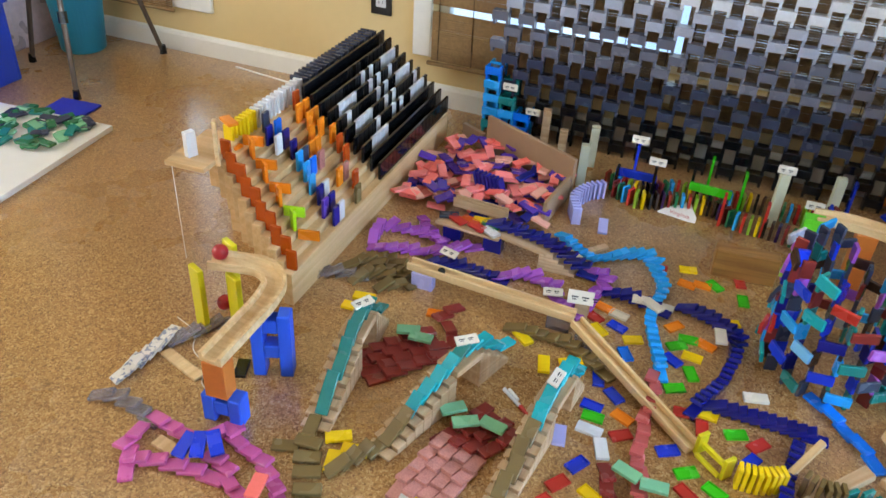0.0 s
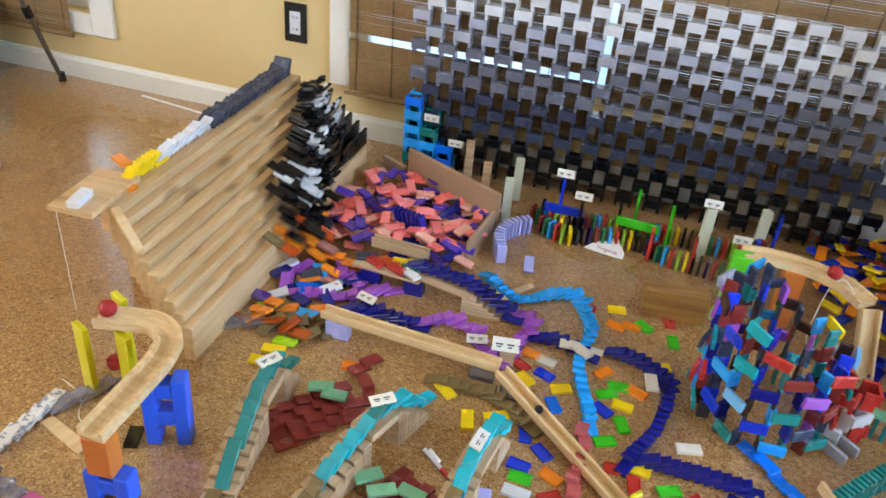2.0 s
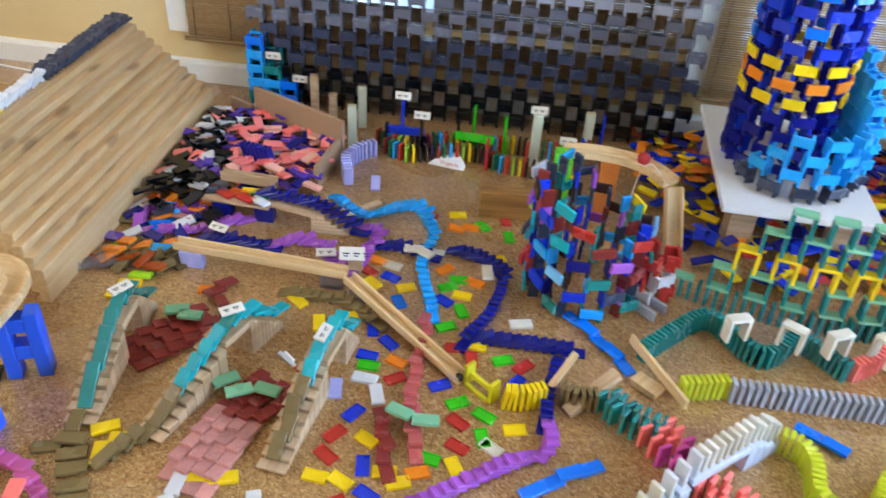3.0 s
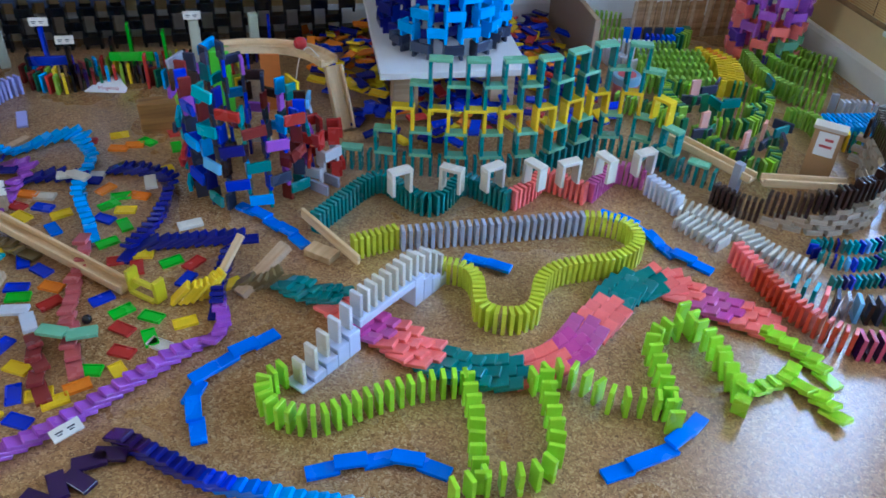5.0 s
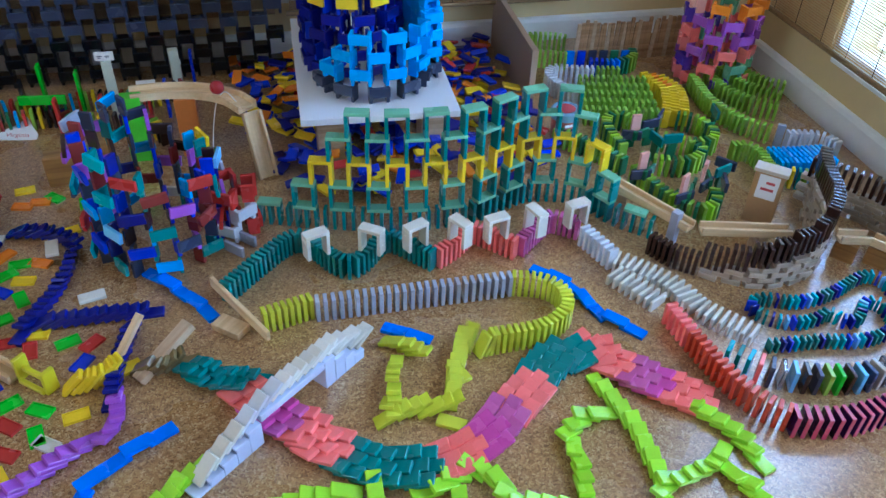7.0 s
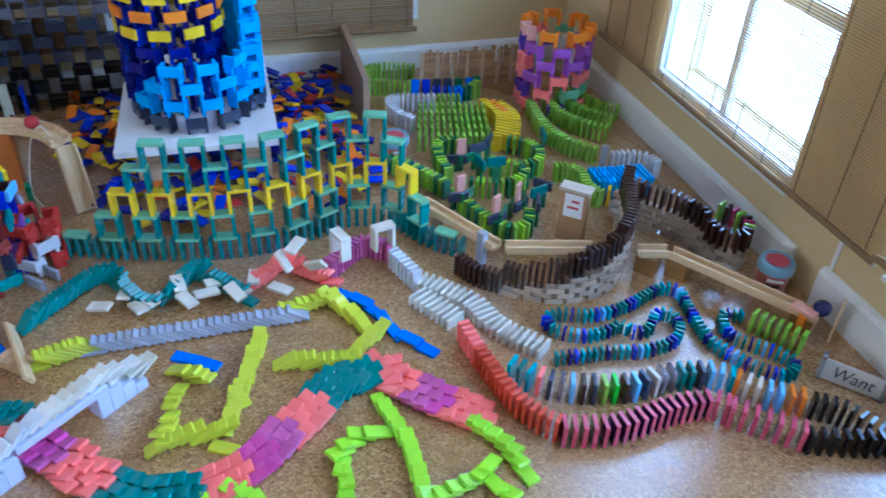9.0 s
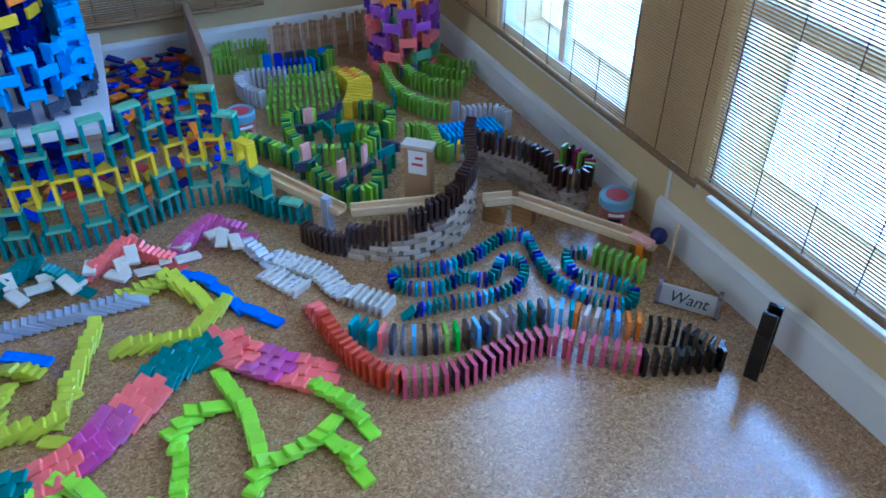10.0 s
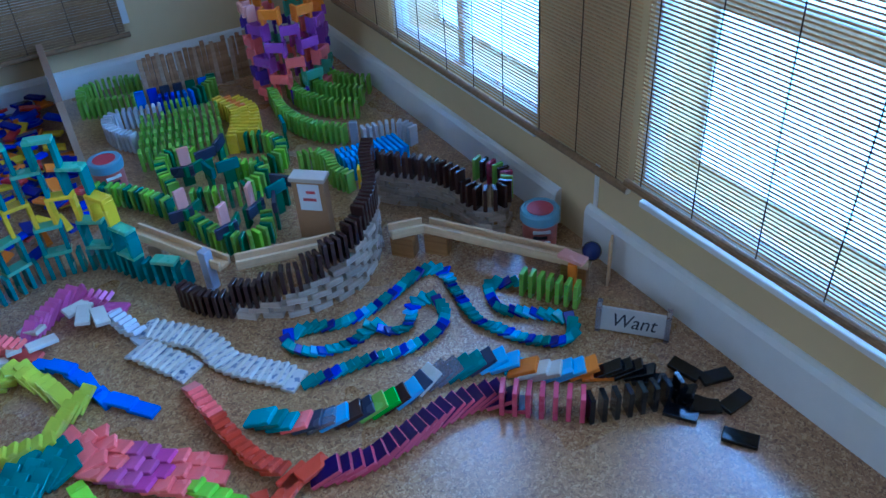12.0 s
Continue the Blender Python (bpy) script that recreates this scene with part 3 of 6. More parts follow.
line([(1.320, 0.798), (1.331, 0.712), (1.350, 0.615), (1.378, 0.557), (1.400, 0.535)], ["coral", "brick", "brick", "brick"], "red and orange line", 0.0145, (9.9, 10.15),
     stray={-1: (1.418, 0.534, -75, 0.012), -2: (1.376, 0.521, -60, 0.008), -3: (1.338, 0.523, 170, 0.0), -4: (1.392, 0.537, -70, 0.008)})
line([(1.406, 0.526), (1.471, 0.509), (1.535, 0.511), (1.605, 0.521), (1.670, 0.518), (1.695, 0.501)], ("plum", "raspberry"), "purple and pink row", 0.0165, (10.15, 10.9), size=WIDE)
line([(1.700, 0.492), (1.744, 0.454), (1.787, 0.417)], ("plum", "raspberry"), "purple and pink row", 0.0185, (12.1, 12.6), size=WIDE)
line([(1.791, 0.406), (1.851, 0.384), (1.917, 0.364)], "black", "black closing rows", 0.0185)
RAIN = "aqua teal aqua coral slate glassgrey pale brown slate grass green brown pale slate cream glassgrey glassgrey teal teal slate pale pale aqua forest".split()
line([(1.373, 0.680), (1.419, 0.634), (1.482, 0.603), (1.563, 0.587), (1.632, 0.592), (1.708, 0.580), (1.742, 0.559)], RAIN, "many-coloured row", 0.0185, (10.22, 10.83), size=WIDE)
line([(1.747, 0.549), (1.783, 0.513), (1.832, 0.483)], ["orange", "cream", "cream", "pale", "pale", "orange", "orange"], "many-coloured row", 0.0185, (10.83, 11.12), size=WIDE)
line([(1.847, 0.470), (1.885, 0.442), (1.904, 0.401), (1.920, 0.372)], "black", "black closing rows", 0.0165, (11.28, 11.6))
FISHC = lambda i: ("teal", "aqua", "teal", "royal", "aqua", "teal", "navy", "teal", "pale", "aqua", "navy", "teal")[(i * 5 + i // 4) % 12]
SMALL = (0.018, 0.0052, 0.026)
FISH = [(1.467, 0.696), (1.521, 0.691), (1.565, 0.688), (1.618, 0.677), (1.665, 0.676), (1.707, 0.688), (1.732, 0.715), (1.737, 0.748), (1.722, 0.763), (1.699, 0.757), (1.671, 0.726), (1.641, 0.726), (1.623, 0.750), (1.589, 0.741), (1.558, 0.738), (1.522, 0.748), (1.491, 0.775), (1.491, 0.803), (1.523, 0.810), (1.569, 0.793), (1.624, 0.792), (1.681, 0.807), (1.730, 0.827), (1.765, 0.833), (1.787, 0.813), (1.780, 0.763), (1.773, 0.717), (1.771, 0.670), (1.786, 0.632), (1.809, 0.589), (1.843, 0.557), (1.870, 0.554), (1.890, 0.575), (1.880, 0.603), (1.850, 0.634), (1.820, 0.667), (1.821, 0.705), (1.837, 0.728), (1.871, 0.719)]
line(FISH, FISHC, "small teal and blue outline", 0.0125, (9.9, 11.85), size=SMALL)
line([(1.878, 0.691), (1.931, 0.612)], "grass", "leaf green end row", 0.017)

# lines that lie toppled from the start
line([(0.347, 0.825), (0.349, 0.742), (0.282, 0.689), (0.199, 0.625), (0.130, 0.572), (0.064, 0.533), (-0.014, 0.485), (-0.059, 0.462)], "purple", "purple toppled line", 0.0205, "down")
line([(0.097, 1.290), (0.171, 1.271), (0.229, 1.223), (0.225, 1.103), (0.187, 1.005)], "navy", "navy toppled line", 0.0178, "down")
line([(0.188, 0.998), (0.259, 0.999), (0.365, 0.998)], "navy", "navy toppled line", 0.0178, "down")
line([(0.368, 0.980), (0.351, 0.891), (0.345, 0.825)], "navy", "navy toppled line", 0.0178, "down")
line([(-0.221, 1.464), (-0.129, 1.393), (-0.054, 1.429), (-0.001, 1.448), (0.043, 1.386), (0.058, 1.336), (0.055, 1.262), (0.059, 1.193), (0.093, 1.081)], "sky", "sky blue toppled line", 0.022, "down")
for pts in ([(0.440, 0.722), (0.352, 0.665), (0.312, 0.612), (0.327, 0.511)], [(0.477, 0.428), (0.524, 0.433), (0.580, 0.438), (0.633, 0.422), (0.672, 0.395)], [(0.893, 0.356), (0.983, 0.376), (1.079, 0.434)],
            [(0.381, 1.117), (0.433, 1.060), (0.505, 0.963)], [(1.120, 0.989), (1.171, 0.928), (1.198, 0.848), (1.259, 0.774)]):
    decor(pts, "blue", "blue laid rows")
GRAD = ["plum", "navy", "navy", "royal", "blue", "sky", "sky", "pale", "aqua", "teal"]
line([(0.195, 0.546), (0.251, 0.500), (0.328, 0.442), (0.417, 0.398), (0.489, 0.370), (0.598, 0.331)], GRAD, "blue fading line", 0.0165, "down")

# ---------------------------------------------------------------- wooden staircase and its dominoes
STEPS, TREAD, RISE, FOOT = 10, 0.0235, 0.0178, 0.082
FX = -0.664


def step_x(k):
    return FX - (k + 0.5) * TREAD


stairs = thing("wooden_staircase", "pine boards on edge stepped up like a staircase", "staircase")
for k in range(STEPS + 1):
    y0, y1 = 0.935 + k * 0.0115 + rnd.uniform(-0.006, 0.006), 1.835 + k * 0.002
    bm = bmesh.new()
    wide = TREAD if k < STEPS else 0.05
    if k == STEPS:
        y0 = 1.07
    length, top = y1 - y0, FOOT + RISE * min(k, STEPS - 1)
    box(bm, 0, -wide / 2 + 0.0004, max(0.0, top - 0.088), length, wide / 2 - 0.0004, top, bevel=0.0015)
    ob = part("board", bm, PINE, stairs)
    x = step_x(k) if k < STEPS else step_x(STEPS - 1) - TREAD / 2 - 0.025
    ob.matrix_basis = pose(x, y0, 0, 0, 0, 90)
    if top - 0.088 > 0:
        block("support", (-wide / 2 + 0.0004, 0, 0, wide / 2 - 0.0004, length - 0.12, top - 0.0885), PINE, stairs, bevel=0, m=pose(x, y0 + 0.06, 0))
TOPZ = FOOT + RISE * (STEPS - 1)
block("top_plank", (-0.062, -0.01, 0, 0.034, 0.16, 0.012), PINE, stairs, m=pose(-0.925, 0.99, TOPZ + 0.0005, 0, 0, 3))

# the trigger: an upright white domino with a pull string, and a leaning batten
TZ = TOPZ + 0.0125
white0 = domino("white", pose(-0.948, 1.02, TZ, 0, 0, 70), "white plastic trigger domino standing with a string tied on", "", size=(0.024, 0.016, 0.058))
w0 = pose(-0.948, 1.02, TZ, 0, 0, 70)
w1 = pose(-0.938, 1.005, TZ + 0.006, 0, 0, 8) @ pose(0, -0.02, 0.0, -88, 0, 0)
MOVES.append((white0, [(0, w0), (0.12, w0), (0.25, pose(-0.945, 1.01, TZ + 0.003, 0, 0, 52) @ pose(0, -0.01, 0, -45, 0, 0)), (0.38, w1), (12.3, w1)]))
batten = domino(MAPLE, pose(-0.888, 1.03, TOPZ, 0, 0, 80), "pale wooden batten standing on the staircase's near end", "", name="wooden_batten", size=(0.018, 0.009, 0.105))
b0, b1 = pose(-0.888, 1.03, TOPZ, 0, 0, -60), pose(-0.874, 1.028, TOPZ + 0.006, 0, 0, -118) @ pose(0, 0, 0, -122, 0, 0)
batten.matrix_basis = b0
MOVES.append((batten, [(0, b0), (0.25, b0), (0.42, pose(-0.985, 1.065, TOPZ + 0.03, 0, 0, -110) @ pose(0, 0, 0, -88, 0, 0)), (0.62, pose(-0.985, 1.065, TOPZ + 0.03, 0, 0, -110) @ pose(0, 0, 0, -90, 0, 0)), (1.0, b1), (12.3, b1)]))
bm = bmesh.new()
box(bm, -0.0006, -0.0006, 0.0, 0.0006, 0.0006, TZ)
tagged(part("string", bm, STRING), "thin white string hanging to the floor", "string").matrix_basis = pose(-0.975, 0.985, 0)

# the row along the ridge
RX = step_x(STEPS - 1) - TREAD / 2 - 0.025
for side in (0.004,):
    line([(RX, 1.12, TOPZ), (RX, 1.21, TOPZ)], "sun", "yellow ridge row", 0.015, (0.65, 1.0), wide=side)
    line([(RX, 1.225, TOPZ), (RX, 1.42, TOPZ)], "white", "white ridge row", 0.0185, (1.0, 1.45), wide=side, jitter=9)
for side in (-0.0125, 0.0125):
    line([(RX, 1.435, TOPZ), (RX, 1.83, TOPZ)], "slate", "slate ridge double row", 0.0195, (1.45, 1.95), wide=side, jitter=6)
for x, y, z, a in ((RX - 0.005, 1.10, TOPZ, 30), (RX + 0.012, 1.115, TOPZ, 80), (RX, 1.13, TOPZ + 0.049, 60)):
    lying(x, y, a, "orange", "orange ridge blocks", "on top of the staircase", z=z)

screen = thing("domino_screen", "rows of dominoes standing on every stair in a picture", "dominoes")
PICTURE = ["....................", "....................", "..........#.#..####.", "...####...#.#..#....", "...#......#.#..####.",
           "...####...#.#.....#.", "......#...#.#..####.", "...####.............", "....................", "...................."]


def wave_time(y):
    """When the collapse reaches a place along the stairs."""
    pts = ((0.93, 0.48), (1.045, 0.52), (1.05, 0.85), (1.1, 1.1), (1.22, 1.33), (1.33, 1.5), (1.42, 1.57), (1.6, 1.68), (1.85, 1.82))
    for (a, ta), (b, tb) in zip(pts, pts[1:]):
        if y <= b:
            return ta + (tb - ta) * (y - a) / (b - a)
    return pts[-1][1]


PILE = random.Random(21)


def stair_domino(y, k, colour, turn=-90.0, start=None, along=False):
    """A domino on stair k that tips forward, slides down the stairs and comes to rest in the heap at their foot."""
    base = pose(step_x(k) + 0.002, y, FOOT + RISE * k, 0, 0, turn)
    if along:
        base = pose(step_x(k) + 0.016, y, FOOT + RISE * k, 0, 0, turn) @ pose(0, 0, DW / 2, 0, 90, 0) @ pose(0, 0, -DH / 2)
    ob = domino(colour, base, parent=screen)
    t0 = (wave_time(y) if start is None else start) + (STEPS - 1 - k) * 0.022 + PILE.uniform(0, 0.03)
    if y > 1.38:
        ex, ey = FX + abs(PILE.gauss(0.0, 0.085)) + 0.03, y * 0.95 + 0.02 + PILE.gauss(0, 0.05)
        ez = max(0.006, 0.045 - 0.12 * abs(ex - FX - 0.06)) * PILE.uniform(0.1, 1.0) + 0.01
    else:
        ex, ey = FX + PILE.uniform(0.015, 0.19), y + 0.06 + PILE.gauss(0, 0.045)
        ez = PILE.uniform(0.002, 0.016)
    rest = pose(ex, ey, ez, 0, 0, PILE.uniform(-150, -30)) @ pose(0, -DH / 2, DT / 2, -90 + PILE.uniform(-22, 22), PILE.uniform(-18, 18), 0)
    rows = [(0, base), (t0, base)]
    if along or turn != -90.0:
        qs = [base.to_quaternion().slerp(rest.to_quaternion(), u) for u in (0.25, 0.5, 0.75)]
    else:
        qs = [leaned(base, lean + PILE.uniform(-8, 8)).to_quaternion() for lean in (50, 105, 112)]
    pa, pb = base.translation, rest.translation
    for u, w, q in ((0.28, 0.07, qs[0]), (0.52, 0.3, qs[1]), (0.8, 0.72, qs[2])):
        p = pa.lerp(pb, w)
        ground = FOOT + RISE * max(0.0, (FX - p.x) / TREAD) if p.x < FX else 0.0
        p.z = max(p.z, ground + (0.016, 0.03, 0.034)[(0.28, 0.52, 0.8).index(u)])
        rows.append((t0 + 0.5 * u, Matrix.LocRotScale(p, q, None)))
    rows += [(t0 + 0.5, rest), (12.3, rest)]
    MOVES.append((ob, rows))


for r, text in enumerate(PICTURE):
    k = STEPS - 1 - r
    for c, ch in enumerate(text[1:]):
        stair_domino(1.393 + c * 0.0245 + k * 0.0005, k, "white" if ch == "#" else "black")
for k in range(STEPS):
    stair_domino(0.955 + k * 0.0105 + 0.008 * (k % 2), k, "glassorange", turn=0, start=0.45)
for y, k, c in ((1.215, 9, "slate"), (1.19, 8, "navy"), (1.228, 8, "blue"), (1.19, 7, "white"), (1.222, 7, "navy"), (1.215, 6, "navy"), (1.20, 5, "sky"), (1.226, 5, "slate"), (1.19, 4, "sky"), (1.22, 4, "blue"),
                (1.172, 3, "sky"), (1.192, 2, "white"), (1.166, 2, "navy"), (1.145, 1, "violet"), (1.176, 1, "navy"), (1.151, 0, "navy"), (1.177, 0, "white"),
                (1.352, 9, "burnt"), (1.358, 8, "orange"), (1.325, 8, "orange"), (1.333, 7, "orange"), (1.36, 7, "orange"), (1.30, 6, "orange"), (1.345, 6, "orange"), (1.256, 5, "orange"), (1.36, 5, "orange"), (1.285, 5, "orange"), (1.258, 4, "glassrose"), (1.352, 4, "burnt"),
                (1.34, 3, "burnt"), (1.29, 2, "glassrose"), (1.26, 2, "orange"), (1.295, 1, "burnt"), (1.262, 0, "olive")):
    stair_domino(y, k, c)
for i, (y, k, c) in enumerate(((1.140, 9, "orange"), (1.114, 7, "orange"), (1.09, 5, "orange"), (1.067, 3, "lime"), (1.045, 1, "orange"))):
    stair_domino(y, k, c, turn=14, start=0.60 + 0.02 * i, along=True)
    if k > 1:
        stair_domino(y - 0.022, k - 1, c, turn=-40, start=0.62 + 0.02 * i)


# ---------------------------------------------------------------- lattice walls and towers of dominoes
def lattice(name, label, category, places, rows, z0, pitch, colour, cap=300, jitter=0.0, tall=DW, m=None, plates=False, feet=None, twist=0.0):
    """Open brickwork of dominoes on edge, every other course shifted by half, each face held by two uprights across the wall.
    places(row) gives (x, y, heading) of the faces of a course."""
    t = thing(name, label, category, m)
    r = random.Random(len(label))
    made, uprights = 0, {}
    for i in range(rows):
        for x, y, a in places(i):
            c = colour(i, r)
            z = z0 + i * pitch
            p = pose(x, y, z, 0, 0, a + r.uniform(-jitter, jitter))
            if made < cap:
                domino(c, p @ pose(-DH / 2, -0.012 - DT / 2, pitch - tall / 2, 0, 90, 0), parent=t, size=(tall, DT, DH)) if not twist else domino(c, p @ pose(0, -0.015 - DT / 2, pitch - tall / 2, r.uniform(-8, 8), r.uniform(-7, 7), r.uniform(-twist, twist)) @ pose(-DH / 2, 0, 0, 0, 90, 0), parent=t, size=(tall, DT, DH))
                made += 1
            else:
                uprights.setdefault(c, []).append((p, True))
            if plates:
                uprights.setdefault(c, []).append((p, False))
            else:
                for s in (-0.0195, 0.0195):
                    domino(r.choice(feet) if feet else c, p @ pose(s, 0, 0.0005, 0, 0, 90), parent=t, size=(DW, DT, pitch - 0.001))
    for c, ps in uprights.items():
        bm = bmesh.new()
        for p, face in ps:
            if face:
                box(bm, -DH / 2, -0.0197, pitch - tall, DH / 2, -0.0122, pitch, p)
            else:
                for s in (-1, 1):
                    box(bm, s * 0.0195 - DT / 2, -0.0119, 0.0005, s * 0.0195 + DT / 2, 0.0119, pitch - 0.0082, p)
                box(bm, -DH / 2, -0.0119, pitch - 0.0078, DH / 2, 0.0119, pitch - 0.0003, p)
        tagged(part("inner_stack", bm, PLASTIC[c], t), kind="stuff")
    return t


def wall_row(i):
    n = 16
    return [(-0.565 + (j + 0.5 * (i % 2)) * 0.078, 1.965, 0) for j in range(n + 1 - i % 2)]


def wall_colour(i, r):
    # courses 9 and 10 are white ones, their backlit shade painted as silver
    return "black" if i < 3 else "slate" if i < 6 else "grey" if i < 9 else "silver" if i < 11 else "white"


lattice("domino_wall", "tall open domino wall fading from black to white", "domino wall", wall_row, 14, 0.0, 0.0412, wall_colour, tall=0.0255, plates=True)


def ring(cx, cy, radius, n, a0=0.0, a1=360.0):
    def places(i):
        out = []
        for j in range(n):
            a = a0 + (a1 - a0) * (j + 0.5 * (i % 2)) / n
            out.append((cx + radius * math.cos(radians(a)), cy + radius * math.sin(radians(a)), a + 90))
        return out
    return places


MIX = ["red", "purple", "teal", "royal", "navy", "sky", "cream", "slate", "sun", "grass", "brown", "purple", "sky", "slate", "silver", "maroon", "red", "aqua", "pale", "royal"]
lattice("domino_tower", "round open tower of many-coloured dominoes", "tower", lambda i: [q for q in ring(0.405, 1.225, 0.112, 9)(i) if i < 5 or q[0] < 0.415], 7, 0.0, 0.0385, lambda i, r: r.choice(MIX), jitter=10, feet=["navy", "slate", "purple", "slate", "teal", "brown", "maroon", "sky", "royal"], twist=24, tall=0.022)
lattice("domino_tower", "short red and white tower of dominoes", "tower", ring(0.553, 1.228, 0.03, 3), 3, 0.0, 0.0405, lambda i, r: r.choice(["red", "maroon", "white", "red"]), jitter=10)
TCOL = lambda i, r: "navy" if i < 4 else ("sun", "orange", "sun")[i - 4] if i < 7 else r.choice(["royal", "royal", "royal", "blue"])
BZ = 0.146
lattice("blue_tower", "tall blue domino tower with a yellow and orange band", "tower", ring(0.858, 1.672, 0.104, 10, 8, 368), 15, BZ, 0.0412, TCOL, jitter=4, feet=["navy", "navy", "royal"])
lattice("sky_blue_tower", "low sky blue domino tower on dark feet", "tower", lambda i: ring(0.893, 1.585, 0.124, 5, 200, 370)(i)[(0, 0, 1, 1)[i]: (5, 5, 5, 4)[i]], 4, BZ, 0.0412, lambda i, r: "slate" if i == 0 else "sky", jitter=6)
for j in range(9):
    st = thing("domino_pillar", "stepped sky blue pillar of stacked dominoes", "pillar", group="sky blue steps")
    for q in range(4 + (j + 1) // 2):
        c = "slate" if q == 0 else "sky"
        at = pose(1.030 + 0.006 * j - 0.0012 * j * j, 1.545 + 0.030 * j, BZ + q * 0.0412, 0, 0, 15 + j * 5)
        domino(c, at @ pose(-0.024, 0, 0.029, 0, 90, 0), parent=st)
        for side in (-0.016, 0.016):
            domino(c, at @ pose(side, 0.016, -0.0005, 0, 0, 90), parent=st, size=(DW, DT, 0.041))
lattice("purple_tower", "square purple and orange open domino tower", "tower", ring(1.875, 1.715, 0.085, 7), 6, 0.0, 0.0412, lambda i, r: r.choice(["salmon", "magenta", "purple", "violet", "coral", "purple", "sage"]) if i < 5 else r.choice(["orange", "peach"]), jitter=5)
lattice("blue_hut", "stepped sky blue domino tower with small name tags", "tower", lambda i: [(-0.565 + 0.05 * j, 1.94, 0) for j in range(3 if i < 2 else 2 if i < 3 else 1)] + [(-0.565 + 0.05 * j, 1.985, 0) for j in range(3 if i < 2 else 2 if i < 4 else 1)], 5, 0.0, 0.0425, lambda i, r: r.choice(["sky", "blue", "sky", "teal"]), jitter=3)

# white board with the towers, on wooden props
board = thing("board", "white melamine board carrying the blue towers", "board")
ob = block("top", (-0.178, -0.28, 0, 0.178, 0.28, 0.016), BOARD, board, bevel=0.001)
ob.matrix_basis = pose(0.895, 1.675, 0.13, 0, 0, -2)
for x, y in ((-0.12, -0.2), (0.12, -0.2), (-0.12, 0.2), (0.12, 0.2)):
    ob = block("prop", (-0.03, -0.03, 0, 0.03, 0.03, 0.13), BEECH, board)
    ob.matrix_basis = pose(0.895 + x, 1.675 + y, 0)


def heap(n, inside, colours, group, what, height, seed, name_limit=300):
    """Dominoes strewn at random within an area, some on top of others."""
    r = random.Random(seed)
    done = 0
    while done < n:
        x, y, h = inside(r)
        z = r.uniform(0, height) * h
        m = pose(x, y, z, 0, 0, r.uniform(0, 360)) @ pose(0, 0, DT / 2, r.uniform(-14, 14) * (0.3 + h) - 90, r.uniform(-12, 12) * h, 0) @ pose(0, 0, -DH / 2)
        m = Matrix.Translation((0, 0, 0.004 * h)) @ m
        c = r.choice(colours)
        domino(c, m, parent=line_thing(group))
        done += 1


def debris(r):
    while True:
        x, y = r.uniform(0.60, 1.30), r.uniform(1.24, 2.02)
        if y > 1.24 + 0.5 * abs(x - 0.95) ** 1.5 and not (x < 0.68 and y < 1.42):
            return x, y, 1.0
heap(295, debris, ["navy", "royal", "royal", "navy", "royal", "sun", "sun", "orange", "navy", "red"], "strewn heap", "", 0.045, 5)


def debris_back(r):
    return r.uniform(0.56, 1.28), r.uniform(1.6, 2.02), 1.0
heap(160, debris_back, ["navy", "royal", "royal", "navy", "sun", "orange", "red"], "second strewn heap", "", 0.05, 8)


def pit(r):
    while True:
        x, y = r.uniform(-0.64, -0.26), r.uniform(1.40, 1.80)
        if y < 1.84 - 0.3 * (x + 0.62) and y > 1.42 + 0.1 * (x + 0.62):
            return x, y, 1.0
heap(215, pit, ["coral", "salmon", "salmon", "peach", "violet", "violet", "navy", "coral", "peach", "violet"], "coral and violet heap", "", 0.045, 11)
for i in range(7):
    domino("glassblue", pose(-0.46 + i * 0.012, 1.545 - i * 0.003, 0.034, 0, 0, 75) @ pose(0, 0, 0, -18, 0, 0), parent=line_thing("clear indigo row"))


# ---------------------------------------------------------------- teal arcade wall
WALLP = [(0.587, 1.256), (0.656, 1.234), (0.714, 1.213), (0.876, 1.174), (1.020, 1.169), (1.100, 1.197), (1.184, 1.226), (1.282, 1.198), (1.335, 1.113), (1.397, 1.051)]
st, step = stations(WALLP, 0.0195)
for p, a in st:
    domino("teal", pose(p.x, p.y, 0, 0, 0, a - 90), parent=line_thing("teal foot row of the arcade"))
arcade = thing("domino_arcade", "tiers of teal and yellow domino arches in a pyramid wall", "arcade")
st, step = stations(WALLP, 0.0375)
N = len(st)
SPAN = {0: (1, N - 2), 1: (2, N - 3), 2: (3, N - 5), 3: (4, N - 6), 4: (6, N - 7)}
for tier in range(1, 5):
    lo, hi = SPAN[tier]
    z = 0.0555 * tier
    for i in range(lo, hi + 1):
        if (i + tier) % 2:
            continue
        p, a = st[i]
        up = "sun" if tier == 2 else "teal"
        for s in (-0.0205, 0.0205):
            domino(up, pose(p.x, p.y, z, 0, 0, a) @ pose(s, 0, 0, 0, 0, 90), parent=arcade)
        domino("sun" if tier == 2 else "sage", pose(p.x, p.y, z + 0.048 + DT / 2, 0, 0, a - 90) @ pose(0, -DH / 2, 0, -90, 0, 0), parent=arcade)
for i in range(1, N - 1, 2):
    p, a = st[i]
    domino("sage", pose(p.x, p.y, 0.048 + DT / 2, 0, 0, a - 90) @ pose(0, -DH / 2, 0, -90, 0, 0), parent=arcade)

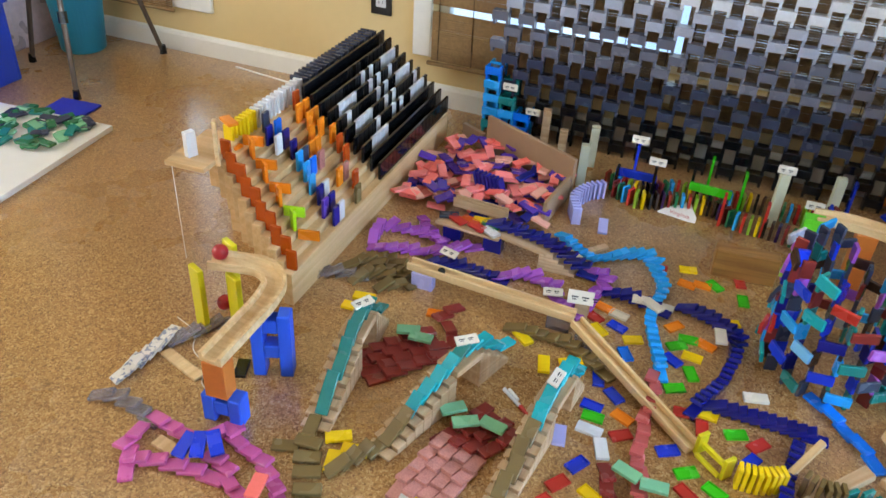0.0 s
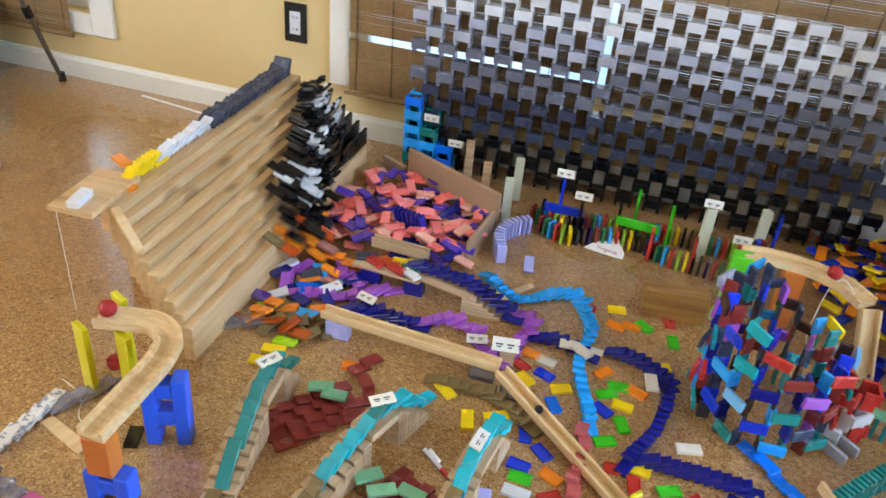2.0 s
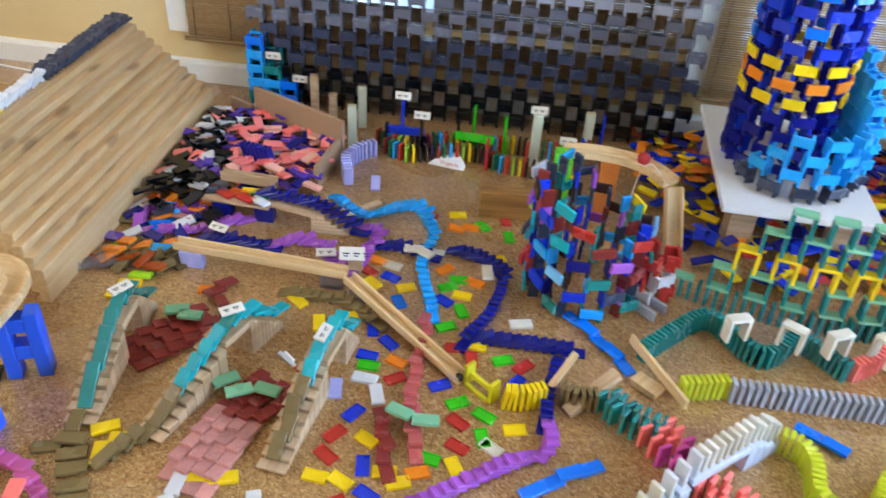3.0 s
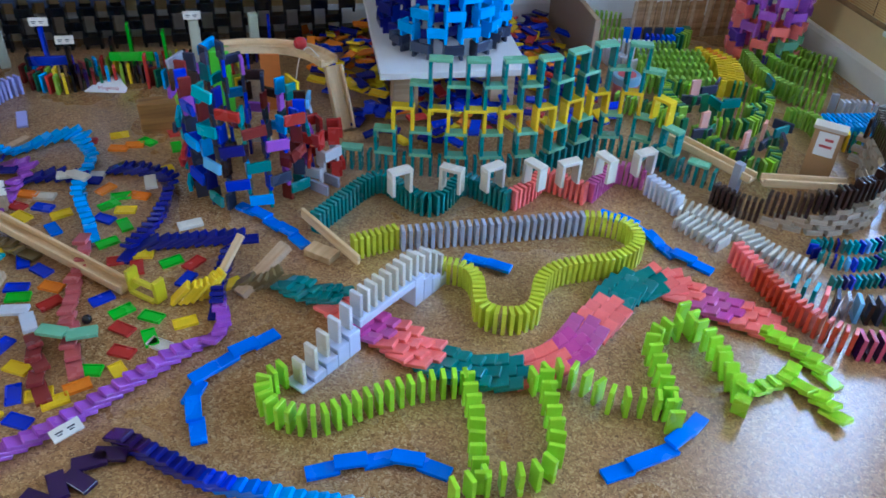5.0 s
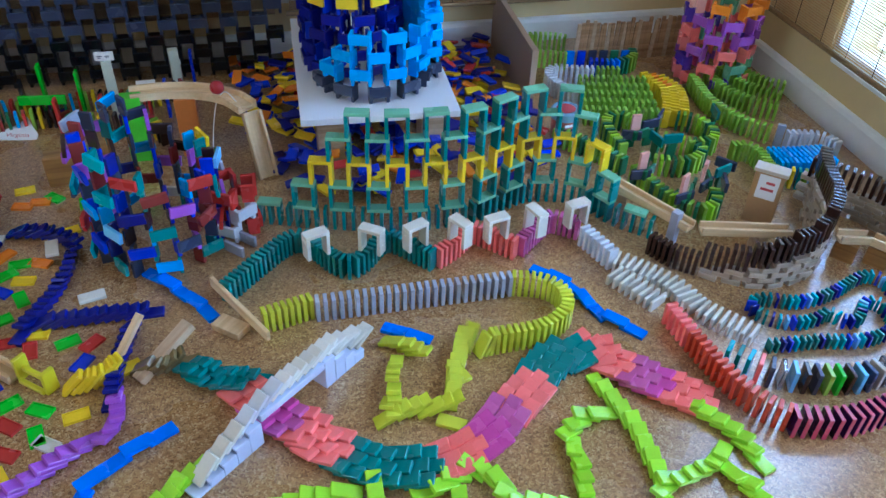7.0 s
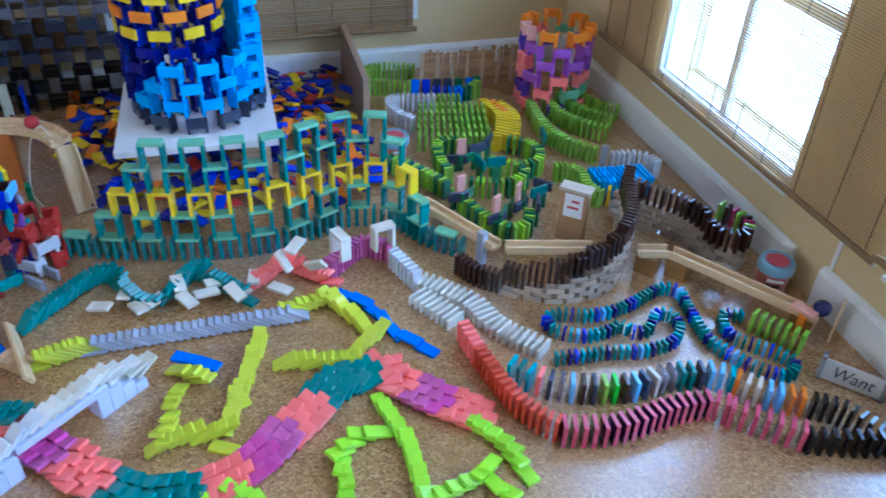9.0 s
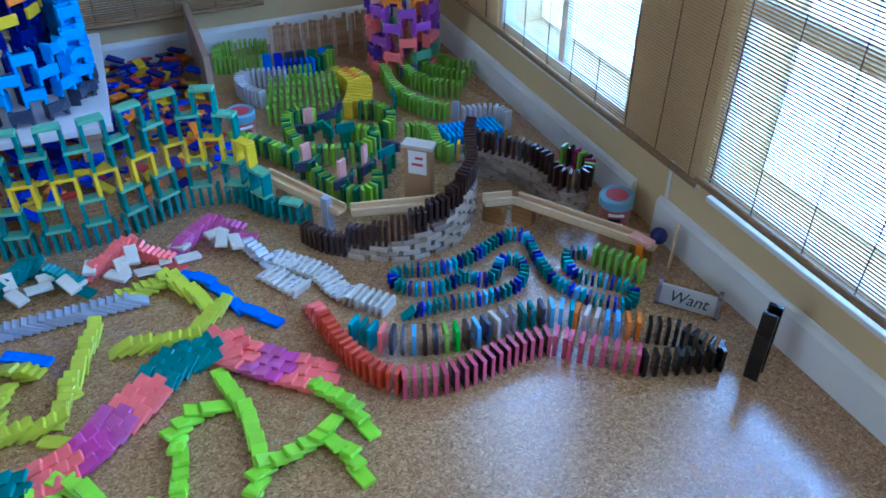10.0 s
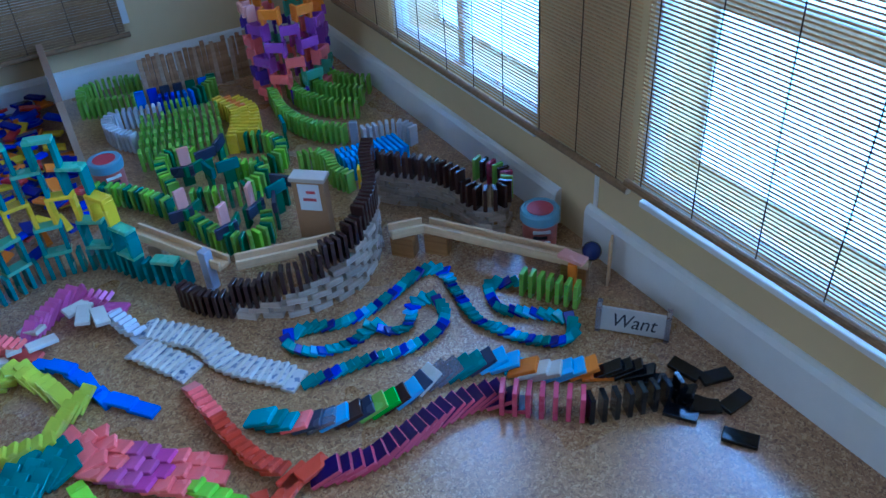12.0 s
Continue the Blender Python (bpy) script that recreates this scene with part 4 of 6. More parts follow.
# white arches astride the zigzag line; they come down as the line falls away under them
for i, (x, y) in enumerate(((0.702, 1.067), (0.807, 1.061), (0.892, 1.058), (0.980, 1.055), (1.053, 1.054), (1.137, 1.063), (1.227, 1.072))):
    t0 = (8.08, 8.32, 8.53, 8.68, 8.85, 9.12, 9.32)[i]
    turn = (20, -35, 25, -60, 15, -70, 15)[i]
    arch = thing("white_arch", "white arch of three dominoes over the zigzag line", "arch", group="white arches")
    r = random.Random(40 + i)
    y -= 0.012
    for q, (m0, dx, dy) in enumerate(((pose(x, y, 0.0485, 0, 0, turn) @ pose(-0.02, 0, 0, 0, 0, 90), -0.03, -0.02), (pose(x, y, 0.0485, 0, 0, turn) @ pose(0.02, 0, 0, 0, 0, 90), 0.02, -0.04),
                                      (pose(x, y, 0.0965 + DT / 2, 0, 0, turn - 90) @ pose(0, -DH / 2, 0, -90, 0, 0), 0.0, 0.01))):
        ob = domino("cream", m0, parent=arch)
        rest = pose(x + dx + r.uniform(-0.02, 0.02), y + dy, 0.022, 0, 0, r.uniform(-80, 80)) @ pose(0, -DH / 2, DT / 2, -90 + r.uniform(-15, 15), r.uniform(-10, 10), 0)
        qa, qb = m0.to_quaternion(), rest.to_quaternion()
        rows = [(0, m0), (t0, m0)]
        for u in (0.35, 0.7, 1.0):
            rows.append((t0 + 0.32 * u, Matrix.LocRotScale(m0.translation.lerp(rest.translation, u * u), qa.slerp(qb, u), None)))
        MOVES.append((ob, rows + [(12.3, rest)]))


# ---------------------------------------------------------------- bridges
def bridge(p0, p1, width, height, up, down, rise_to, fall_from, mat, label, name):
    """A bridge with steps at both ends, a flat deck and an opening under it."""
    d = Vector((p1[0] - p0[0], p1[1] - p0[1], 0))
    m = pose(p0[0], p0[1], 0, 0, 0, math.degrees(math.atan2(d.y, d.x)))
    b = thing(name, label, "bridge", m)
    L = d.length
    for i in range(up):
        block("step", (L * rise_to * i / up, -width / 2, 0, L * rise_to * (i + 1) / up - 0.0005, width / 2, height * (i + 1) / (up + 1) - 0.0045), mat, b)
        block("tread", (L * rise_to * i / up - 0.004, -width / 2 - 0.003, height * (i + 1) / (up + 1) - 0.0042, L * rise_to * (i + 1) / up - 0.0045, width / 2 + 0.003, height * (i + 1) / (up + 1)), mat, b)
    block("deck", (L * rise_to, -width / 2, height - 0.014, L * fall_from, width / 2, height), mat, b)
    for i in range(down):
        block("step", (L * (fall_from + (1 - fall_from) * i / down) + 0.0005, -width / 2, 0, L * (fall_from + (1 - fall_from) * (i + 1) / down), width / 2, height * (1 - (i + 0.0) / (down + 0.5))), mat, b)

    def z(u):
        if u < rise_to:
            return height * (math.floor(u / rise_to * up) + 1) / (up + 1)
        if u < fall_from:
            return height
        return height * (1 - math.floor((u - fall_from) / (1 - fall_from) * down) / (down + 0.5)) if u < 1 else 0.0
    return z, m, L


BR = random.Random(13)


def height_at(v, z):
    """The bridge's height at v, evened out over its steps."""
    return sum(z(min(0.999, max(0.0, v + 0.01 * k))) for k in range(-6, 7)) / 13


def on_bridge(data, colour, group, n, fall, u0=0.04, u1=0.97, lean=70, places=None):
    z, m, L = data
    for i in range(n):
        u = places[i] if places else u0 + (u1 - u0) * i / (n - 1)
        base = m @ pose(L * u, 0, z(u), 0, 0, -90)
        if fall == "down":
            rise = math.degrees(math.atan2(height_at(min(1.0, u + 0.03), z) - height_at(max(0.0, u - 0.03), z), 0.06 * L))
            rest = leaned(m @ pose(L * u, BR.uniform(-0.003, 0.003), height_at(u, z) + 0.002, 0, 0, -90 + BR.uniform(-6, 6)), 90 - rise - 17 + BR.uniform(-4, 4))
        else:
            ahead = (z(min(0.999, u + 0.5 * DH / L)) - z(u)) / DH
            rest = leaned(base, lean - 60 * max(-0.3, ahead))
        c = colour[int(i / n * len(colour))]
        ob = domino(c, rest if fall == "down" else base, parent=line_thing(group))
        if fall != "down":
            t0 = fall[0] + (fall[1] - fall[0]) * i / (n - 1)
            MOVES.append((ob, [(0, base), (t0, base), (t0 + 0.07, leaned(base, 25)), (t0 + 0.14, rest), (12.3, rest)]))


# white plastic whose bluish shading is put into the base colour
WHITE = material("white_plastic_shade_tint", srgb("CCD3E8"), 0.35, grain=0.03, size=20)
wb = bridge((0.468, 0.594), (0.746, 0.832), 0.034, 0.062, 5, 4, 0.36, 0.74, WHITE, "white plastic bridge with steps at both ends", "white_bridge")
on_bridge(wb, ["cream", "white", "ivory", "cream", "ivory", "ivory", "cream"], "white bridge row", 18, (5.92, 6.42), lean=66, places=[0.03 + 0.072 * i for i in range(5)] + [0.385 + 0.048 * i for i in range(13)])
b1 = bridge((-0.448, 0.645), (-0.478, 0.965), 0.05, 0.085, 8, 7, 0.52, 0.76, BEECH, "beech wooden bridge with steps at both ends", "wooden_bridge")
b2 = bridge((-0.322, 0.640), (-0.212, 0.970), 0.05, 0.085, 8, 9, 0.52, 0.72, BEECH, "beech wooden bridge with steps at both ends", "wooden_bridge")
b3 = bridge((-0.100, 0.610), (-0.052, 0.950), 0.046, 0.085, 9, 7, 0.55, 0.8, BEECH, "beech wooden bridge with steps at both ends", "wooden_bridge")
on_bridge(b1, ["teal", "teal", "teal", "teal", "teal"], "teal row over a wooden bridge", 10, "down", u0=0.06)
on_bridge(b2, ["olive", "aqua", "aqua", "aqua", "teal", "aqua", "aqua", "aqua", "aqua"], "aqua row over a wooden bridge", 12, "down", u0=0.03)
on_bridge(b3, ["olive", "olive", "aqua", "aqua", "aqua", "aqua", "aqua"], "aqua row over the third bridge", 11, "down", u0=0.03)


def tag(x, y, z, turn, tilt, marks=2, size=(0.044, 0.0045, 0.021), what="white name card with dark unreadable writing"):
    """A small card with bars of writing."""
    t = thing("name_card", what, "card", pose(x, y, z, 0, 0, turn) @ pose(0, 0, 0, tilt, 0, 0), group="name cards")
    w, d, h = size
    block("card", (-w / 2, 0, -h / 2, w / 2, d, h / 2), PLASTIC["ivory"], t, bevel=0.0006)
    for i in range(marks):
        block("writing", (-w * 0.36 + i * w * 0.4, -0.0006, -h * 0.02, -w * 0.1 + i * w * 0.4, 0, h * 0.08), INK, t, bevel=0)
        block("writing", (-w * 0.32 + i * w * 0.4, -0.0006, -h * 0.2, -w * 0.16 + i * w * 0.4, 0, -h * 0.12), INK, t, bevel=0)


tag(-0.470, 0.880, 0.118, 60, -80)
tag(-0.248, 0.862, 0.118, 40, -80)
tag(-0.068, 0.835, 0.118, 82, -75)
tag(-0.505, 1.915, 0.165, 0, 0)
tag(-0.43, 1.92, 0.10, 0, 0)


# ---------------------------------------------------------------- marble tracks
def track(p0, p1, label, width=0.03, wall=0.006, deep=0.012, mat=MAPLE):
    """A straight wooden channel between two points in the air."""
    a, b = Vector(p0), Vector(p1)
    d = b - a
    m = Matrix.Translation(a) @ pose(0, 0, 0, 0, -math.degrees(math.atan2(d.z, d.xy.length)), math.degrees(math.atan2(d.y, d.x)))
    t = thing("marble_track", label, "track", m)
    block("channel", (0, -width / 2 + wall, -0.006, d.length, width / 2 - wall, 0), mat, t, bevel=0)
    for s in (-1, 1):
        y = sorted((s * (width / 2 - wall), s * width / 2))
        block("side_rail", (0, y[0], -0.006, d.length, y[1], deep), mat, t, bevel=0.001)
    return t


def prop(x, y, z0, z1, mat, turn=0.0, label="clear plastic domino prop under a track", size=(0.024, 0.03), name="prop"):
    bm = bmesh.new()
    box(bm, -size[0] / 2, -size[1] / 2, z0, size[0] / 2, size[1] / 2, z1, bevel=0.001)
    ob = tagged(part(name, bm, mat), label, "support")
    ob.matrix_basis = pose(x, y, 0, 0, 0, turn)
    return ob


track((-0.478, 1.128, 0.046), (-0.094, 1.112, 0.038), "long pale wooden marble track on clear props")
track((-0.088, 1.103, 0.034), (0.186, 0.876, 0.007), "long pale wooden marble track sloping to the floor")
prop(-0.44, 1.12, 0, 0.039, PLASTIC["lilac"], 0, size=(0.05, 0.024))
prop(-0.125, 1.11, 0, 0.031, PLASTIC["glassgrey"], 0, size=(0.05, 0.024))
prop(-0.06, 1.075, 0, 0.022, PLASTIC["glassgrey"], -40, size=(0.04, 0.024))
bm = bmesh.new()
bmesh.ops.create_uvsphere(bm, u_segments=20, v_segments=12, radius=0.0085)
marble = tagged(part("marble", bm, material("black_glass", (0.01, 0.01, 0.012), 0.08, grain=0.0), smooth=True), "glossy black marble rolling down the wooden track", "marble")


def rolling(rows):
    """Poses along a path, with the roll that the distance gives, turned in small steps."""
    out = []
    for (ta, a), (tb, b) in zip(rows, rows[1:]):
        n = max(1, int((Vector(b) - Vector(a)).length / 0.011))
        for i in range(n):
            out.append((ta + (tb - ta) * i / n, Vector(a).lerp(Vector(b), i / n)))
    out.append((rows[-1][0], Vector(rows[-1][1])))
    turn, res, spin = Matrix.Identity(4), [], out[0][1]
    for t, p in out:
        d = p - spin
        if d.length > 1e-6:
            turn = Matrix.Rotation(d.length / 0.0085, 4, Vector((-d.y, d.x, 0)).normalized()) @ turn
        spin = p
        res.append((t, Matrix.Translation(p) @ turn))
    return res


MOVES.append((marble, rolling([(0, (-0.40, 1.125, 0.052)), (1.5, (-0.094, 1.112, 0.046)), (1.7, (-0.05, 1.072, 0.041)), (2.0, (0.003, 1.028, 0.034)), (2.5, (0.097, 0.95, 0.025)), (2.95, (0.18, 0.881, 0.0165)),
                               (3.5, (0.158, 0.846, 0.009)), (3.7, (0.14, 0.823, 0.0085)), (5.0, (0.13, 0.80, 0.0085)), (12.3, (0.13, 0.80, 0.0085))])))


def channel_along(pts, label, width=0.036, mat=MAPLE, name="marble_track"):
    """A bent wooden channel that follows a curve in the air."""
    p = smooth_path(pts)
    t = thing(name, label, "track")
    prof = [(-0.5, -0.006), (0.5, -0.006), (0.5, 0.012), (0.36, 0.012), (0.3, 0.003), (0, 0.0), (-0.3, 0.003), (-0.36, 0.012), (-0.5, 0.012)]
    bm = bmesh.new()
    rings = []
    for i, q in enumerate(p):
        d = (p[min(i + 1, len(p) - 1)] - p[max(i - 1, 0)]).normalized()
        side = Vector((-d.y, d.x, 0)).normalized()
        rings.append([bm.verts.new(q + side * (u * width) + Vector((0, 0, z))) for u, z in prof])
    for a, b in zip(rings, rings[1:]):
        for i in range(len(prof)):
            j = (i + 1) % len(prof)
            bm.faces.new((a[i], a[j], b[j], b[i]))
    bm.faces.new(rings[0])
    bm.faces.new(rings[-1][::-1])
    bmesh.ops.recalc_face_normals(bm, faces=bm.faces)
    part("channel", bm, mat, t)
    return t


RUN = channel_along([(-0.765, 0.812, 0.168), (-0.715, 0.828, 0.166), (-0.665, 0.838, 0.163), (-0.625, 0.815, 0.16), (-0.61, 0.765, 0.158), (-0.61, 0.70, 0.154), (-0.614, 0.59, 0.148)], "curved beech marble run on coloured blocks", 0.046)
BLUEB = material("bright_blue_block", srgb("2E62E8"), 0.4, grain=0.04, size=20)


def arch_block(x, y, turn, h, label, z0=0.0):
    """A plastic building block with two legs and a bridge between them."""
    t = thing("toy_block", label, "toy block", pose(x, y, z0, 0, 0, turn))
    for s in (-1, 1):
        c = sorted((s * 0.014, s * 0.038))
        block("leg", (c[0], -0.017, 0, c[1], 0.017, h), BLUEB, t, bevel=0.002)
    n = 2 if h > 0.1 else 1
    for i in range(n):
        z = h - 0.02 - i * 0.06
        block("bridge", (-0.014, -0.016, z - 0.022, 0.014, 0.016, z + 0.008), BLUEB, t, bevel=0.002)


arch_block(-0.594, 0.748, 20, 0.147, "tall bright blue plastic block under the marble run")
arch_block(-0.607, 0.607, 5, 0.062, "low bright blue plastic block under an orange block")
ORANGEB = material("orange_wood_block", srgb("C8742E"), 0.5, grain=0.08, size=20)
prop(-0.612, 0.606, 0.0625, 0.141, ORANGEB, 5, "orange wooden block standing on a blue block", (0.042, 0.034), "toy_block")
YELB = material("yellow_toy_plastic", srgb("D8CC10"), 0.4, grain=0.04)
for x, y, h, a in ((-0.795, 0.800, 0.150, -25), (-0.712, 0.805, 0.152, -25), (-0.755, 0.862, 0.185, -25)):
    s = prop(x, y, 0, h, YELB, a, "tall yellow plastic plate holding the marble run", (0.038, 0.012), "toy_plate")
REDB = material("red_painted_ball", srgb("A8262A"), 0.3, grain=0.05)


def ball(x, y, z, r, mat, label):
    bm = bmesh.new()
    bmesh.ops.create_uvsphere(bm, u_segments=24, v_segments=16, radius=r)
    ob = tagged(part("ball", bm, mat, smooth=True), label, "ball")
    ob.matrix_basis = pose(x, y, z)
    return ob


ball(-0.748, 0.822, 0.187, 0.016, REDB, "red wooden ball waiting on the marble run")
ball(-0.752, 0.822, 0.062, 0.016, REDB, "red wooden ball between two yellow plates")
ob = lying(-0.762, 0.685, 72, MAPLE, "", "", z=0.0, size=(0.024, 0.007, 0.11))
tagged(ob, "pale wooden slat lying on the cork floor", "slat").name = "wooden_strip"
for x, y, a in ((-0.653, 0.723, 20), (-0.675, 0.664, 60)):
    lying(x, y, a, "black", "", "on the cork floor")

# the curved run behind the round tower
channel_along([(0.345, 1.56, 0.155), (0.42, 1.57, 0.153), (0.50, 1.56, 0.15), (0.560, 1.527, 0.148), (0.598, 1.478, 0.145)], "curved beech marble run behind the round tower", 0.05)
track((0.604, 1.468, 0.142), (0.625, 1.41, 0.004), "short steep wooden marble track to the floor", 0.044)
ball(0.535, 1.545, 0.167, 0.016, REDB, "red wooden ball waiting on the curved run")
prop(0.46, 1.555, 0, 0.146, ORANGEB, 0, "tall orange wooden block under the curved run", (0.046, 0.034), "toy_block")
prop(0.345, 1.55, 0, 0.16, material("green_toy_plastic", srgb("5FC425"), 0.4), 0, "bright green plastic block under the curved run", (0.045, 0.035), "toy_block")
prop(0.515, 1.43, 0, 0.075, PLASTIC["forest"], 10, "green domino post standing on the floor", (0.012, 0.024), "post")

# big oak block with a knot
ob = block("oak_block", (-0.072, -0.019, 0, 0.072, 0.019, 0.075), OAK, bevel=0.003)
tagged(ob, "dark oak offcut standing on its long edge", "wood block")
ob.matrix_basis = pose(0.225, 1.478, 0, 0, 0, 6)
# plank wall round the coral heap
for c, m in (((0, -0.006, 0, 0.33, 0.006, 0.112), pose(-0.53, 1.815, 0, 0, 0, -27)), ((0, -0.005, 0, 0.17, 0.005, 0.068), pose(-0.245, 1.655, 0, 0, 0, -97)), ((0, -0.006, 0, 0.09, 0.006, 0.05), pose(-0.62, 1.86, 0, 0, 0, -28))):
    ob = tagged(block("plank", c, MDF), "brown fibreboard strip standing on edge round the heap", "board")
    ob.matrix_basis = m
# bench with navy row
track((-0.49, 1.335, 0.05), (-0.327, 1.328, 0.048), "flat wooden plank bench on blue blocks", 0.05, 0.005, 0.001, BEECH)
track((-0.325, 1.338, 0.05), (-0.205, 1.318, 0.046), "flat wooden plank bench on blue blocks", 0.045, 0.005, 0.001, BEECH)
track((-0.478, 1.408, 0.055), (-0.337, 1.400, 0.055), "flat wooden plank bench on blue blocks", 0.02, 0.004, 0.02, BEECH)
for x, y in ((-0.45, 1.333), (-0.345, 1.329), (-0.41, 1.403)):
    prop(x, y, 0, 0.043, PLASTIC["navy"], 0, "navy blue plastic block under a bench", (0.045, 0.03), "toy_block")
for i in range(5):
    ob = block("stair_block", (0, -0.02, 0, 0.088 - 0.014 * i, 0.02, 0.0088), BEECH)
    tagged(ob, "beech slat in a small stepped stack", "slat", "stepped slats")
    ob.matrix_basis = pose(-0.226, 1.316, 0.0090 * i, 0, 0, 3)
line([(-0.375, 1.350, 0.052), (-0.300, 1.343, 0.052), (-0.225, 1.330, 0.050), (-0.175, 1.318, 0.032), (-0.135, 1.312, 0.008)], "navy", "navy bench row", 0.02, "down", jitter=6)
for x, y, a, c in ((-0.468, 1.345, 110, "slate"), (-0.442, 1.335, 60, "red"), (-0.412, 1.345, 75, "burnt"), (-0.388, 1.325, 66, "red"), (-0.385, 1.356, 95, "sun"), (-0.352, 1.318, 60, "white"), (-0.362, 1.345, 60, "forest")):
    lying(x, y, a, c, "bench dominoes", "on a plank bench", z=0.052)

# toppled lines on the left half
for pts, c, g in (([(-0.558, 1.386), (-0.514, 1.335), (-0.476, 1.297)], "purple", "purple branching line"), ([(-0.613, 1.214), (-0.619, 1.287), (-0.562, 1.305), (-0.504, 1.311)], "purple", "purple branching line"),
                  ([(-0.619, 1.201), (-0.553, 1.219), (-0.476, 1.244), (-0.411, 1.292)], "purple", "purple branching line"), ([(-0.312, 1.212), (-0.241, 1.247), (-0.184, 1.238), (-0.158, 1.202), (-0.130, 1.183)], "purple", "purple branching line"),
                  ([(-0.476, 1.185), (-0.411, 1.212), (-0.318, 1.21)], "navy", "navy short line"), ([(-0.135, 1.330), (-0.098, 1.328), (-0.071, 1.302), (-0.077, 1.241)], "purple", "purple branching line"),
                  ([(-0.070, 1.267), (-0.021, 1.272), (0.040, 1.262)], "navy", "navy short line"),
                  ([(-0.640, 1.095), (-0.601, 1.134), (-0.546, 1.142), (-0.500, 1.125)], "olive", "olive brown line"), ([(-0.60, 1.16), (-0.55, 1.165), (-0.505, 1.15)], "olive", "olive brown line"), ([(-0.595, 1.055), (-0.565, 1.095), (-0.53, 1.11)], "olive", "olive brown line"), ([(-0.53, 1.055), (-0.505, 1.085), (-0.485, 1.12)], "olive", "olive brown line"),
                  ([(-0.385, 0.560), (-0.355, 0.60), (-0.325, 0.644)], "olive", "olive brown front line"), ([(-0.231, 1.060), (-0.182, 1.063), (-0.120, 1.062), (-0.069, 1.048), (-0.027, 1.021)], "olive", "olive brown line"),
                  ([(-0.735, 0.555), (-0.674, 0.540), (-0.625, 0.535), (-0.600, 0.560)], "pink", "pink double line"), ([(-0.605, 0.585), (-0.557, 0.560), (-0.523, 0.548), (-0.485, 0.533), (-0.445, 0.500)], "pink", "pink double line"), ([(-0.728, 0.535), (-0.722, 0.495), (-0.703, 0.460)], "pink", "pink double line"),
                  ([(-0.715, 0.452), (-0.666, 0.464), (-0.628, 0.471), (-0.580, 0.478)], "pink", "pink double line"), ([(-0.593, 0.516), (-0.559, 0.508), (-0.526, 0.484), (-0.480, 0.455), (-0.445, 0.425)], "pink", "pink double line"),
                  ([(-0.865, 0.545), (-0.818, 0.557), (-0.752, 0.550)], "glassgrey", "clear smoky line"), ([(-0.852, 0.590), (-0.838, 0.650), (-0.838, 0.720)], "printed", "white speckled line"), ([(-0.825, 0.715), (-0.775, 0.805)], "glassgrey", "clear smoky line"),
                  ([(-0.331, 1.087), (-0.350, 1.035), (-0.323, 0.997)], "maroon", "maroon line"),
                  ([(0.090, 1.060), (0.095, 0.967), (0.095, 0.864), (0.110, 0.773), (0.120, 0.717)], "rose", "dusty rose line"), ([(0.045, 0.781), (0.066, 0.712), (0.074, 0.668)], "maroon", "maroon short line"),
                  ([(-0.70, 1.02), (-0.66, 1.06), (-0.61, 1.08)], "glassgrey", "clear smoky line by the stairs")):
    line(pts, c, g, dict(glassgrey=0.026, olive=0.024, pink=0.031, purple=0.0245, maroon=0.03, rose=0.028, printed=0.025).get(c, 0.021), "down", jitter=dict(olive=16, purple=13, maroon=14).get(c, 8))
for x, y, a in ((-0.618, 0.503, 40), (-0.596, 0.512, 62), (-0.572, 0.524, 84)):
    lying(x, y, a - 40, "royal", "blue pieces", "across the pink double line", z=0.016 + 0.0001 * a, tilt=14)
lying(-0.662, 0.505, 80, MAPLE, "", "on the cork floor")
lying(-0.462, 0.478, 10, "coral", "", "across the pink double line", z=0.026)
for x, y, a, z in ((-0.476, 0.589, 108, 0.0), (-0.441, 0.607, 95, 0.008), (-0.428, 0.580, 110, 0.003), (-0.412, 0.551, 112, 0.005), (-0.395, 0.521, 112, 0.002), (-0.378, 0.492, 110, 0.005), (-0.452, 0.640, 12, 0.012)):
    lying(x, y, a, "olive", "olive brown front pieces", "flat on the cork floor", z=z)


def patch(cx, cy, w, h, rows, turn, colour, group, gap=0.018):
    """A carpet of toppled dominoes, row beside row."""
    c, s = math.cos(radians(turn)), math.sin(radians(turn))
    for i in range(rows):
        off = (i - (rows - 1) / 2) * 0.0255
        shift = 0.009 * (i % 2)
        a = (-h / 2 + shift, off)
        b = (h / 2 + shift - abs(off) * 0.4, off)
        line([(cx + c * a[0] - s * a[1], cy + s * a[0] + c * a[1]), (cx + c * b[0] - s * b[1], cy + s * b[0] + c * b[1])], colour, group, gap, "down", jitter=6)


